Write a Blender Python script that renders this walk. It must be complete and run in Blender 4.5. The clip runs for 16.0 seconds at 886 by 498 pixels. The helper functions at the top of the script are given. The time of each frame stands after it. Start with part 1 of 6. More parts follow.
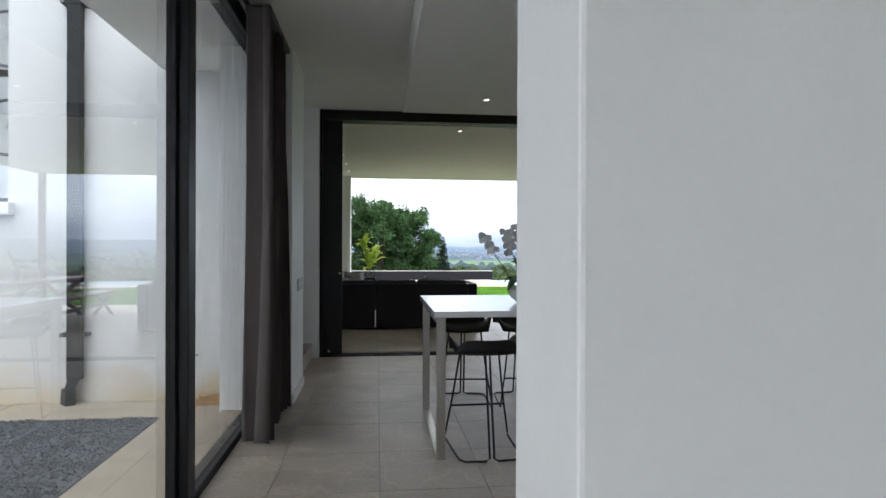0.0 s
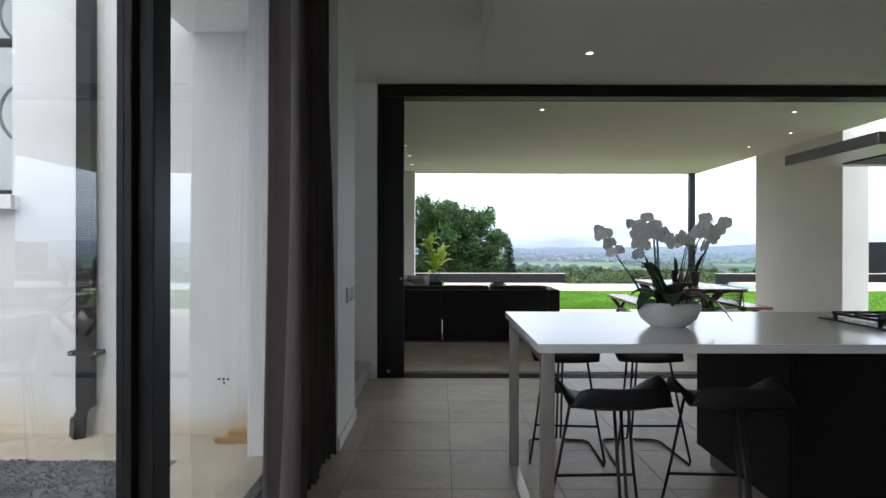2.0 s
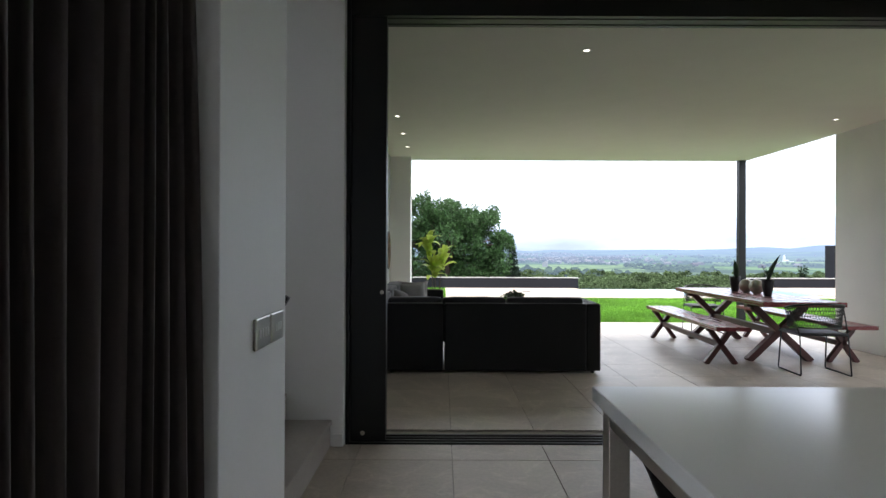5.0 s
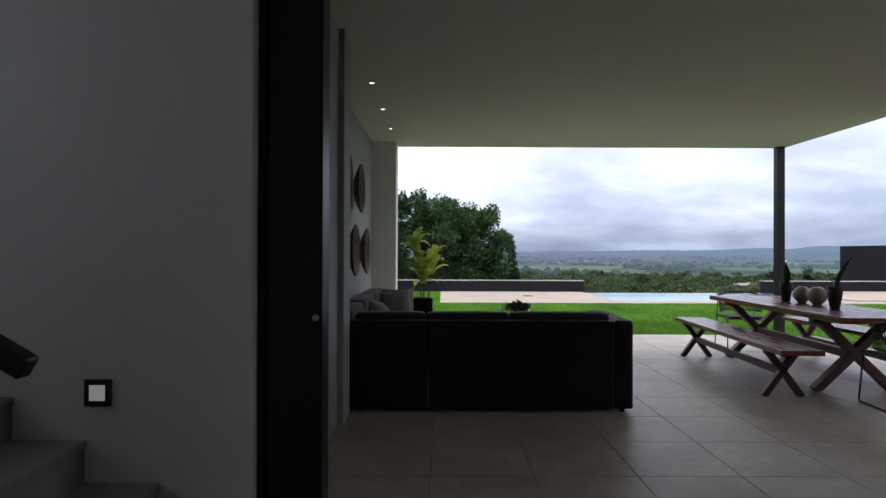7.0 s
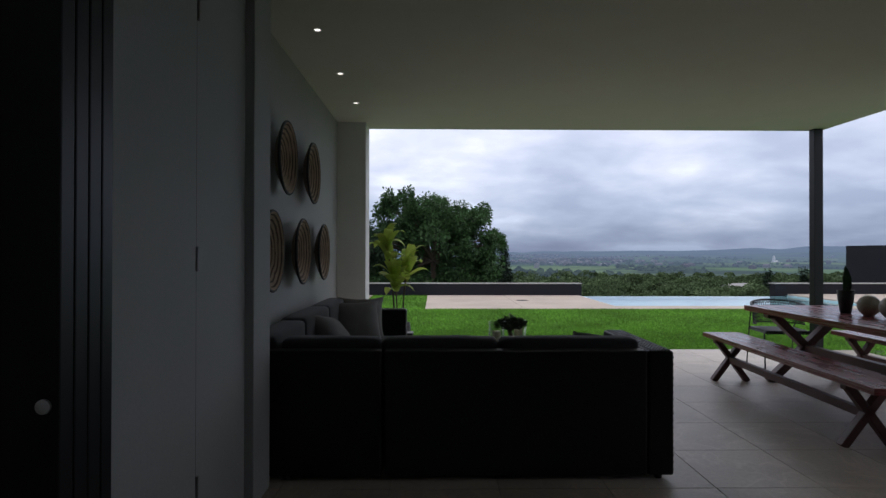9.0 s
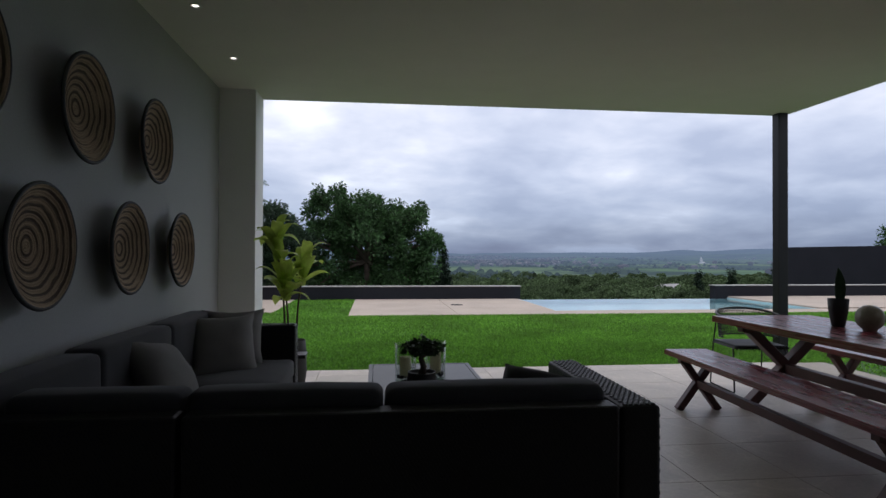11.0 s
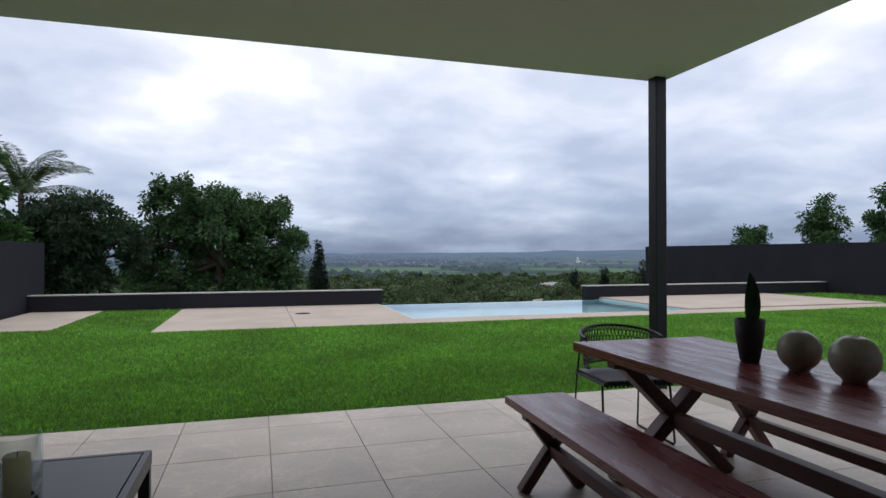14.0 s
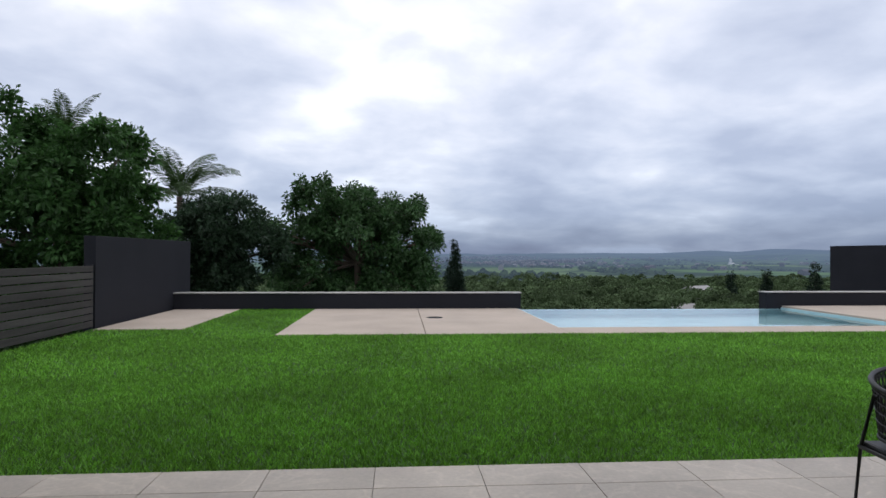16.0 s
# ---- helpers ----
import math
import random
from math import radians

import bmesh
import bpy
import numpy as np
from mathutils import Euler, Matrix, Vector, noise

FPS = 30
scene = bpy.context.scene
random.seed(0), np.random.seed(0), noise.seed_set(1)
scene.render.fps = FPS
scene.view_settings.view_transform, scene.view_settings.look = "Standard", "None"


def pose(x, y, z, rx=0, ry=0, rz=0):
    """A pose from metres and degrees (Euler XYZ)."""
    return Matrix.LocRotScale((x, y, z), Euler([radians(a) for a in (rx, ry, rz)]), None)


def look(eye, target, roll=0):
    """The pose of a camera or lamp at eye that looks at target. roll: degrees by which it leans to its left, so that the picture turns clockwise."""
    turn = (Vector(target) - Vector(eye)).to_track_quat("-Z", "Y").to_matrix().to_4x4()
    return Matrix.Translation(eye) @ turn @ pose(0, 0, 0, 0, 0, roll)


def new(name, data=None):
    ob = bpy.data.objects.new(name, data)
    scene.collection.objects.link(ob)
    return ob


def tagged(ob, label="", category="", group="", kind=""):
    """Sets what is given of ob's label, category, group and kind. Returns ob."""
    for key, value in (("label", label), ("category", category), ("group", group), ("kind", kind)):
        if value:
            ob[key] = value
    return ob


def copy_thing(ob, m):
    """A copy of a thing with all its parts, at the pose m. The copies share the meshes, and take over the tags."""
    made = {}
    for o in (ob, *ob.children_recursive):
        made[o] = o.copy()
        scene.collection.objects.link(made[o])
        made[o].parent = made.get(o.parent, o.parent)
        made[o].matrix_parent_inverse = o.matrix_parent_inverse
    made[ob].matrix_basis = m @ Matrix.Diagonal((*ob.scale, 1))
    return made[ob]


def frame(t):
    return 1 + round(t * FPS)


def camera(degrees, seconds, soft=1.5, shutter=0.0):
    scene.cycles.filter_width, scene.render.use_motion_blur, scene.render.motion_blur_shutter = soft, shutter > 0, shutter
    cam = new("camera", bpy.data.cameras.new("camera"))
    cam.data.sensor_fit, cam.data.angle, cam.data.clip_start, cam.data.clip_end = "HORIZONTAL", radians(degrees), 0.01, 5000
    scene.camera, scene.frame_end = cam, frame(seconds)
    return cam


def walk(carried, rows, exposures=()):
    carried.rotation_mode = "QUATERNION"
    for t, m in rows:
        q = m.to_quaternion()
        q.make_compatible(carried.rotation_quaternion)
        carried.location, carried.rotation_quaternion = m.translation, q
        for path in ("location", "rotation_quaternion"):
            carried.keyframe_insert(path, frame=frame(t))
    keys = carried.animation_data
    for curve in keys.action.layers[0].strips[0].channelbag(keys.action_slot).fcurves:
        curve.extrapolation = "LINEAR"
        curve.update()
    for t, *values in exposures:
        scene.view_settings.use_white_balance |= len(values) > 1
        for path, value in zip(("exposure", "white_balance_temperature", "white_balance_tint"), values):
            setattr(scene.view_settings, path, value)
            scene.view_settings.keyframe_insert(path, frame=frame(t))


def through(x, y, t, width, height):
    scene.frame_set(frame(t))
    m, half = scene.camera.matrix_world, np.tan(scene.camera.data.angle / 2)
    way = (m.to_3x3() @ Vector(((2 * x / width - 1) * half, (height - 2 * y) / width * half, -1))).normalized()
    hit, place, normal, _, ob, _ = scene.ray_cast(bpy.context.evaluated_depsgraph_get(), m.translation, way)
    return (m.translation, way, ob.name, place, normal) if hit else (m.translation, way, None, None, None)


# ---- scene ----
cam = camera(73.1, 16.0)
PATH = [
    (0, (0.171, -0.918, 1.342), (0.389, 1.07, 1.337), 0.2),
    (0.5, (0.169, -0.617, 1.329), (0.284, 1.38, 1.325), 0.2),
    (1, (0.18, -0.302, 1.343), (0.229, 1.697, 1.337), 0.2),
    (1.5, (0.152, 0.025, 1.333), (0.165, 2.025, 1.332), 0.2),
    (2, (0.131, 0.347, 1.331), (0.135, 2.347, 1.33), 0.1),
    (2.5, (0.13, 0.71, 1.325), (0.129, 2.71, 1.327), 0.2),
    (3, (0.105, 1.045, 1.31), (0.104, 3.045, 1.316), 0.1),
    (3.5, (0.087, 1.359, 1.32), (0.089, 3.359, 1.324), 0.1),
    (6, (0.167, 3.229, 1.292), (0.168, 5.229, 1.301), 0.3),
    (6.5, (0.195, 3.591, 1.301), (0.199, 5.591, 1.307), 0.3),
    (7, (0.249, 3.977, 1.304), (0.254, 5.977, 1.314), 0.2),
    (7.5, (0.296, 4.344, 1.303), (0.302, 6.344, 1.313), 0.3),
    (8, (0.348, 4.703, 1.299), (0.363, 6.703, 1.312), 0.2),
    (10.5, (0.648, 6.462, 1.321), (0.763, 8.459, 1.333), 0.2),
    (11, (0.786, 6.782, 1.288), (1.01, 8.769, 1.305), 0.2),
    (11.5, (0.96, 7.081, 1.284), (1.266, 9.057, 1.302), 0.2),
    (12, (1.139, 7.377, 1.286), (1.569, 9.33, 1.305), 0.2),
    (12.5, (1.382, 7.665, 1.281), (1.905, 9.596, 1.303), 0.1),
    (13, (1.569, 7.921, 1.287), (2.132, 9.84, 1.308), 0.0),
    (13.5, (1.762, 8.233, 1.288), (2.35, 10.145, 1.309), 0.0),
    (14, (1.934, 8.551, 1.283), (2.522, 10.462, 1.301), -0.0),
    (14.5, (2.055, 8.857, 1.275), (2.549, 10.794, 1.294), -0.0),
    (15, (2.135, 9.192, 1.268), (2.503, 11.158, 1.287), 0.1),
    (15.5, (2.176, 9.57, 1.263), (2.438, 11.553, 1.283), 0.1),
    (16, (2.145, 9.956, 1.251), (2.289, 11.951, 1.27), 0.2),
]
EXPOSURES = [(0.0, 1.74, 6450, 10), (0.5, 1.5, 6480, 10), (1.0, 1.42, 6500, 10), (2.0, 1.72, 6500, 10), (2.5, 2.0, 6500, 11), (3.7, 2.6, 6500, 11), (6.0, 1.0, 6450, 13), (7.0, 0.6, 6350, 15), (8.0, 0.3, 6250, 16), (10.5, 0.0, 6150, 15), (12.0, 0.0, 6150, 15), (13.5, 0.05, 6200, 14), (14.5, 0.05, 6200, 13), (16.0, 0.0, 6200, 13)]
walk(cam, [(t, look(eye, target, roll)) for t, eye, target, roll in PATH], EXPOSURES)

# ---- world, sun and exposure ----
world = bpy.data.worlds.new("overcast_sky")
scene.world = world
world.use_nodes = True
wn, wl = world.node_tree.nodes, world.node_tree.links
wn.clear()


def wnode(kind, **sockets):
    n = wn.new(kind)
    for key, value in sockets.items():
        n.inputs[key].default_value = value
    return n


def wmath(op, a, b=None):
    n = wn.new("ShaderNodeMath")
    n.operation = op
    for i, v in enumerate((a, b)):
        if v is None:
            continue
        if isinstance(v, (int, float)):
            n.inputs[i].default_value = v
        else:
            wl.new(v, n.inputs[i])
    return n.outputs[0]


def wramp(fac, stops):
    n = wn.new("ShaderNodeValToRGB")
    e = n.color_ramp.elements
    while len(e) < len(stops):
        e.new(0.5)
    for el, (p, c) in zip(e, stops):
        el.position, el.color = p, (*c, 1)
    wl.new(fac, n.inputs[0])
    return n.outputs[0]


def wmix(blend, fac, a, b):
    n = wn.new("ShaderNodeMix")
    n.data_type, n.blend_type = "RGBA", blend
    for i, v in ((0, fac), (6, a), (7, b)):
        if isinstance(v, (int, float)):
            n.inputs[i].default_value = v
        elif isinstance(v, tuple):
            n.inputs[i].default_value = (*v, 1)
        else:
            wl.new(v, n.inputs[i])
    return n.outputs[2]


sky = wn.new("ShaderNodeTexSky")
sky.sky_type, sky.sun_disc = "NISHITA", False
sky.sun_elevation, sky.sun_rotation = radians(52), radians(20)
coord = wn.new("ShaderNodeTexCoord")
sep = wn.new("ShaderNodeSeparateXYZ")
wl.new(coord.outputs["Generated"], sep.inputs[0])
height = sep.outputs["Z"]
# cloud layers on a flat deck overhead: far clouds crowd towards the horizon
deck_scale = wmath("DIVIDE", 1.0, wmath("ADD", wmath("MAXIMUM", height, 0.0), 0.26))
comb = wn.new("ShaderNodeCombineXYZ")
wl.new(wmath("MULTIPLY", sep.outputs["X"], deck_scale), comb.inputs[0])
wl.new(wmath("MULTIPLY", sep.outputs["Y"], deck_scale), comb.inputs[1])
big = wnode("ShaderNodeTexNoise", Scale=0.9, Detail=7.0, Roughness=0.48, Distortion=0.15)
wl.new(comb.outputs[0], big.inputs["Vector"])
small = wnode("ShaderNodeTexNoise", Scale=2.6, Detail=6.0, Roughness=0.5, Distortion=0.2)
wl.new(comb.outputs[0], small.inputs["Vector"])
azimuth = wmath("ARCTAN2", sep.outputs["X"], sep.outputs["Y"])
elevation = wmath("ARCSINE", height)


def bank(az, el, wide, tall, amount):
    """A soft cloud bank round a compass direction and elevation, in degrees."""
    a = wmath("POWER", wmath("ABSOLUTE", wmath("DIVIDE", wmath("SUBTRACT", azimuth, radians(az)), radians(wide))), 2.0)
    e = wmath("POWER", wmath("ABSOLUTE", wmath("DIVIDE", wmath("SUBTRACT", elevation, radians(el)), radians(tall))), 2.0)
    return wmath("MULTIPLY", wmath("EXPONENT", wmath("MULTIPLY", wmath("ADD", a, e), -1.0)), amount)


# long low streaks of cloud over the valley
flat = wn.new("ShaderNodeCombineXYZ")
wl.new(wmath("MULTIPLY", azimuth, 3.0), flat.inputs[0])
wl.new(wmath("MULTIPLY", elevation, 15.0), flat.inputs[1])
streak = wnode("ShaderNodeTexNoise", Scale=1.5, Detail=6.0, Roughness=0.5, Distortion=0.5)
wl.new(flat.outputs[0], streak.inputs["Vector"])
streak_share = wmath("EXPONENT", wmath("MULTIPLY", wmath("MAXIMUM", height, 0.0), -9.0))
density = wmath("ADD", wmath("MULTIPLY", big.outputs[0], 0.60), wmath("MULTIPLY", small.outputs[0], 0.40))
density = wmath("ADD", density, wmath("MULTIPLY", wmath("MULTIPLY", wmath("SUBTRACT", streak.outputs[0], 0.5), streak_share), 0.34))
for bank_args in ((-4.0, 15.5, 4.0, 7.0, 0.050), (1.5, 8.5, 4.5, 3.0, 0.045), (-19.0, 11.0, 9.0, 5.0, -0.025), (11.0, 10.0, 5.0, 6.0, -0.030), (39.0, 5.2, 20.0, 3.2, -0.135), (40.0, 15.0, 17.0, 4.0, 0.045), (30.0, 10.6, 3.0, 0.9, -0.05)):
    density = wmath("ADD", density, bank(*bank_args))
cloud = wramp(density, [(0.36, (0.58, 0.63, 0.74)), (0.45, (0.78, 0.82, 0.90)), (0.52, (0.99, 1.0, 1.03)), (0.60, (1.34, 1.33, 1.31))])
low = wramp(height, [(0.0, (0.215, 0.285, 0.405)), (0.022, (0.27, 0.345, 0.47)), (0.065, (0.53, 0.60, 0.71)), (0.13, (0.80, 0.84, 0.90)), (0.22, (0.91, 0.93, 0.96)), (0.5, (1.0, 1.0, 1.0))])
overcast = wmix("MULTIPLY", 1.0, cloud, low)
blue = wmix("MULTIPLY", 1.0, sky.outputs[0], (0.10, 0.10, 0.10))
both = wmix("MIX", 0.9, blue, overcast)
bg = wn.new("ShaderNodeBackground")
wl.new(both, bg.inputs[0])
bg.inputs[1].default_value = 1.0
wout = wn.new("ShaderNodeOutputWorld")
wl.new(bg.outputs[0], wout.inputs[0])

sun = new("sun", bpy.data.lights.new("sun", "SUN"))
sun.data.energy, sun.data.angle, sun.data.color = 0.9, radians(25), (1.0, 0.97, 0.92)
sun.matrix_world = look((6, 40, 60), (0, 10, 0))

# ---- materials ----
def mat(name, color, rough=0.5, metal=0.0, var=0.12, scale=3.0, fine=0.06, fscale=60.0, bump=0.0, bscale=80.0, random=0.0, island=0.0, spec=0.5, coat=0.0, stretch=None, sheen=0.0, through=0.0, laid=False):
    """Base colour varied at two scales, with a fine relief; sizes in metres."""
    m = bpy.data.materials.new(name)
    m.use_nodes = True
    n, l = m.node_tree.nodes, m.node_tree.links
    b = n["Principled BSDF"]
    b.inputs["Roughness"].default_value, b.inputs["Metallic"].default_value = rough, metal
    b.inputs["Specular IOR Level"].default_value, b.inputs["Coat Weight"].default_value = spec, coat
    b.inputs["Sheen Weight"].default_value = sheen
    tc = n.new("ShaderNodeTexCoord")
    vec = n.new("ShaderNodeNewGeometry").outputs["Position"] if laid else tc.outputs["Object"]
    if stretch:
        mp = n.new("ShaderNodeMapping")
        mp.inputs["Scale"].default_value = stretch
        l.new(vec, mp.inputs[0])
        vec = mp.outputs[0]
    value = None

    def noise_value(sc, amount, detail):
        t = n.new("ShaderNodeTexNoise")
        t.inputs["Scale"].default_value, t.inputs["Detail"].default_value = sc, detail
        l.new(vec, t.inputs["Vector"])
        r = n.new("ShaderNodeMapRange")
        r.inputs[1].default_value, r.inputs[2].default_value = 0.25, 0.75
        r.inputs[3].default_value, r.inputs[4].default_value = 1 - amount, 1 + amount
        l.new(t.outputs[0], r.inputs[0])
        return r.outputs[0]

    parts = [noise_value(scale, var, 5), noise_value(fscale, fine, 3)]
    if random or island:
        g = n.new("ShaderNodeObjectInfo" if random else "ShaderNodeNewGeometry")
        r = n.new("ShaderNodeMapRange")
        a = random or island
        r.inputs[3].default_value, r.inputs[4].default_value = 1 - a, 1 + a
        l.new(g.outputs["Random" if random else "Random Per Island"], r.inputs[0])
        parts.append(r.outputs[0])
    for p in parts:
        if value is None:
            value = p
        else:
            mm = n.new("ShaderNodeMath")
            mm.operation = "MULTIPLY"
            l.new(value, mm.inputs[0]), l.new(p, mm.inputs[1])
            value = mm.outputs[0]
    mix = n.new("ShaderNodeMix")
    mix.data_type, mix.blend_type = "RGBA", "MULTIPLY"
    mix.inputs[0].default_value = 1.0
    mix.inputs[6].default_value = (*color, 1)
    l.new(value, mix.inputs[7])
    l.new(mix.outputs[2], b.inputs["Base Color"])
    if through:
        tl, ms = n.new("ShaderNodeBsdfTranslucent"), n.new("ShaderNodeMixShader")
        ms.inputs[0].default_value = through
        l.new(mix.outputs[2], tl.inputs[0])
        l.new(b.outputs[0], ms.inputs[1]), l.new(tl.outputs[0], ms.inputs[2])
        l.new(ms.outputs[0], n["Material Output"].inputs[0])
    if bump:
        t = n.new("ShaderNodeTexNoise")
        t.inputs["Scale"].default_value, t.inputs["Detail"].default_value = bscale, 4
        l.new(vec, t.inputs["Vector"])
        bp = n.new("ShaderNodeBump")
        bp.inputs["Strength"].default_value, bp.inputs["Distance"].default_value = bump, 0.02
        l.new(t.outputs[0], bp.inputs["Height"])
        l.new(bp.outputs[0], b.inputs["Normal"])
    return m


def glow(name, color, strength):
    m = bpy.data.materials.new(name)
    m.use_nodes = True
    b = m.node_tree.nodes["Principled BSDF"]
    b.inputs["Base Color"].default_value = (*color, 1)
    b.inputs["Emission Color"].default_value = (*color, 1)
    b.inputs["Emission Strength"].default_value = strength
    return m


def glass(name, color=(0.95, 0.98, 0.97), ior=1.45, rough=0.0):
    m = bpy.data.materials.new(name)
    m.use_nodes = True
    b = m.node_tree.nodes["Principled BSDF"]
    b.inputs["Base Color"].default_value = (*color, 1)
    b.inputs["Transmission Weight"].default_value = 1.0
    b.inputs["Roughness"].default_value, b.inputs["IOR"].default_value = rough, ior
    return m


def thin_glass(name):
    """A thin clear wall: it lets light straight through and shines at a slant."""
    m = bpy.data.materials.new(name)
    m.use_nodes = True
    n, l = m.node_tree.nodes, m.node_tree.links
    n.clear()
    clear, shine, fr, mx, out = (n.new("ShaderNode" + k) for k in ("BsdfTransparent", "BsdfGlossy", "LayerWeight", "MixShader", "OutputMaterial"))
    clear.inputs[0].default_value = (0.95, 0.97, 0.96, 1)
    shine.inputs["Roughness"].default_value = 0.02
    fr.inputs[0].default_value = 0.12
    l.new(fr.outputs["Facing"], mx.inputs[0]), l.new(clear.outputs[0], mx.inputs[1]), l.new(shine.outputs[0], mx.inputs[2]), l.new(mx.outputs[0], out.inputs[0])
    return m


PLASTER = mat("white_plaster", (0.84, 0.84, 0.83), 0.6, var=0.02, fine=0.01, bump=0.03, bscale=120)
PLASTER_OUT = mat("outdoor_white_plaster", (0.80, 0.80, 0.78), 0.8, var=0.05, scale=1.2, fine=0.03, bump=0.08, bscale=90)
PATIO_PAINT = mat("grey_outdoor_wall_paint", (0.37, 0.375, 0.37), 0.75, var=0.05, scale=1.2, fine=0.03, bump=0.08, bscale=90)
CEILING = mat("ceiling_plaster", (0.76, 0.735, 0.69), 0.8, var=0.02, fine=0.01)
KITCHEN_CEILING = mat("kitchen_ceiling_paint", (0.86, 0.85, 0.82), 0.8, var=0.015, fine=0.01)
GLOSS_WHITE = mat("gloss_white_lacquer", (0.78, 0.79, 0.82), 0.18, var=0.01, fine=0.0)
TILE = mat("grey_stone_tile", (0.445, 0.387, 0.322), 0.42, var=0.16, scale=1.7, fine=0.09, fscale=38, bump=0.07, bscale=90, random=0.07, laid=True)
GROUT = mat("tile_grout", (0.31, 0.28, 0.24), 0.9, var=0.1)
BLACK_ALU = mat("black_aluminium", (0.009, 0.009, 0.010), 0.42, var=0.1, fine=0.05, spec=0.3)
STEEL = mat("brushed_steel", (0.52, 0.50, 0.47), 0.32, metal=1.0, var=0.04, fine=0.05, fscale=120)
QUARTZ = mat("white_quartz_worktop", (0.80, 0.80, 0.79), 0.16, var=0.01, fine=0.015, fscale=200)
BLACK_WOOD = mat("black_stained_veneer", (0.007, 0.0065, 0.0065), 0.5, spec=0.3, var=0.2, scale=6, stretch=(1, 1, 8))
BLACK_METAL = mat("black_powder_coated_metal", (0.013, 0.013, 0.014), 0.45, var=0.08)
BLACK_SHELL = mat("black_moulded_plastic", (0.009, 0.009, 0.011), 0.5, var=0.05, spec=0.35)
CURTAIN = mat("grey_brown_curtain_cloth", (0.078, 0.063, 0.060), 0.95, var=0.10, scale=4, fine=0.18, fscale=500, sheen=0.2)
CONCRETE = mat("pale_concrete_paving", (0.43, 0.37, 0.29), 0.85, var=0.16, scale=1.6, fine=0.1, fscale=30, bump=0.12, bscale=60)
DECK = mat("washed_pebble_paving", (0.42, 0.35, 0.285), 0.85, var=0.15, scale=0.8, fine=0.12, fscale=70, bump=0.15, bscale=110)
GRAVEL = mat("dark_grey_gravel", (0.085, 0.095, 0.105), 0.8, var=0.15, scale=3, island=0.5)
CHARCOAL = mat("charcoal_wall_paint", (0.021, 0.0215, 0.027), 0.8, spec=0.15, var=0.12, scale=1.0, fine=0.08, fscale=25, bump=0.15, bscale=50)
CAP = mat("pale_wall_capping", (0.36, 0.35, 0.33), 0.8, var=0.15, scale=2)
SOIL = mat("lawn_soil", (0.032, 0.085, 0.012), 0.95, var=0.3, scale=2, fine=0.25, fscale=40)
GRASS = mat("grass_blades", (0.148, 0.342, 0.038), 0.6, spec=0.25, var=0.32, scale=0.8, fine=0.38, fscale=11, island=0.5, through=0.3)
HINGE = mat("satin_hinge_metal", (0.3, 0.3, 0.3), 0.35, metal=1.0)


def add_veins(m, lighten):
    """Thin wandering pale veins and darker clouds, as in split stone."""
    n, l = m.node_tree.nodes, m.node_tree.links
    b = n["Principled BSDF"]
    src = b.inputs["Base Color"].links[0].from_socket
    geo, info = n.new("ShaderNodeNewGeometry"), n.new("ShaderNodeObjectInfo")
    t = n.new("ShaderNodeTexNoise")
    t.noise_dimensions = "4D"
    t.inputs["Scale"].default_value, t.inputs["Detail"].default_value, t.inputs["Distortion"].default_value = 1.5, 7, 1.2
    w = n.new("ShaderNodeMath")
    w.operation = "MULTIPLY"
    w.inputs[1].default_value = 40.0
    l.new(info.outputs["Random"], w.inputs[0]), l.new(w.outputs[0], t.inputs["W"]), l.new(geo.outputs["Position"], t.inputs["Vector"])
    r = n.new("ShaderNodeValToRGB")
    e = r.color_ramp.elements
    e.new(0.5), e.new(0.5)
    for el, (p, v) in zip(e, ((0.40, 0.90), (0.485, 1.0), (0.50, 1.0 + lighten), (0.515, 1.0))):
        el.position, el.color = p, (v, v, v, 1)
    l.new(t.outputs[0], r.inputs[0])
    mx = n.new("ShaderNodeMix")
    mx.data_type, mx.blend_type = "RGBA", "MULTIPLY"
    mx.inputs[0].default_value = 1.0
    l.new(src, mx.inputs[6]), l.new(r.outputs[0], mx.inputs[7])
    l.new(mx.outputs[2], b.inputs["Base Color"])


add_veins(TILE, 0.14)


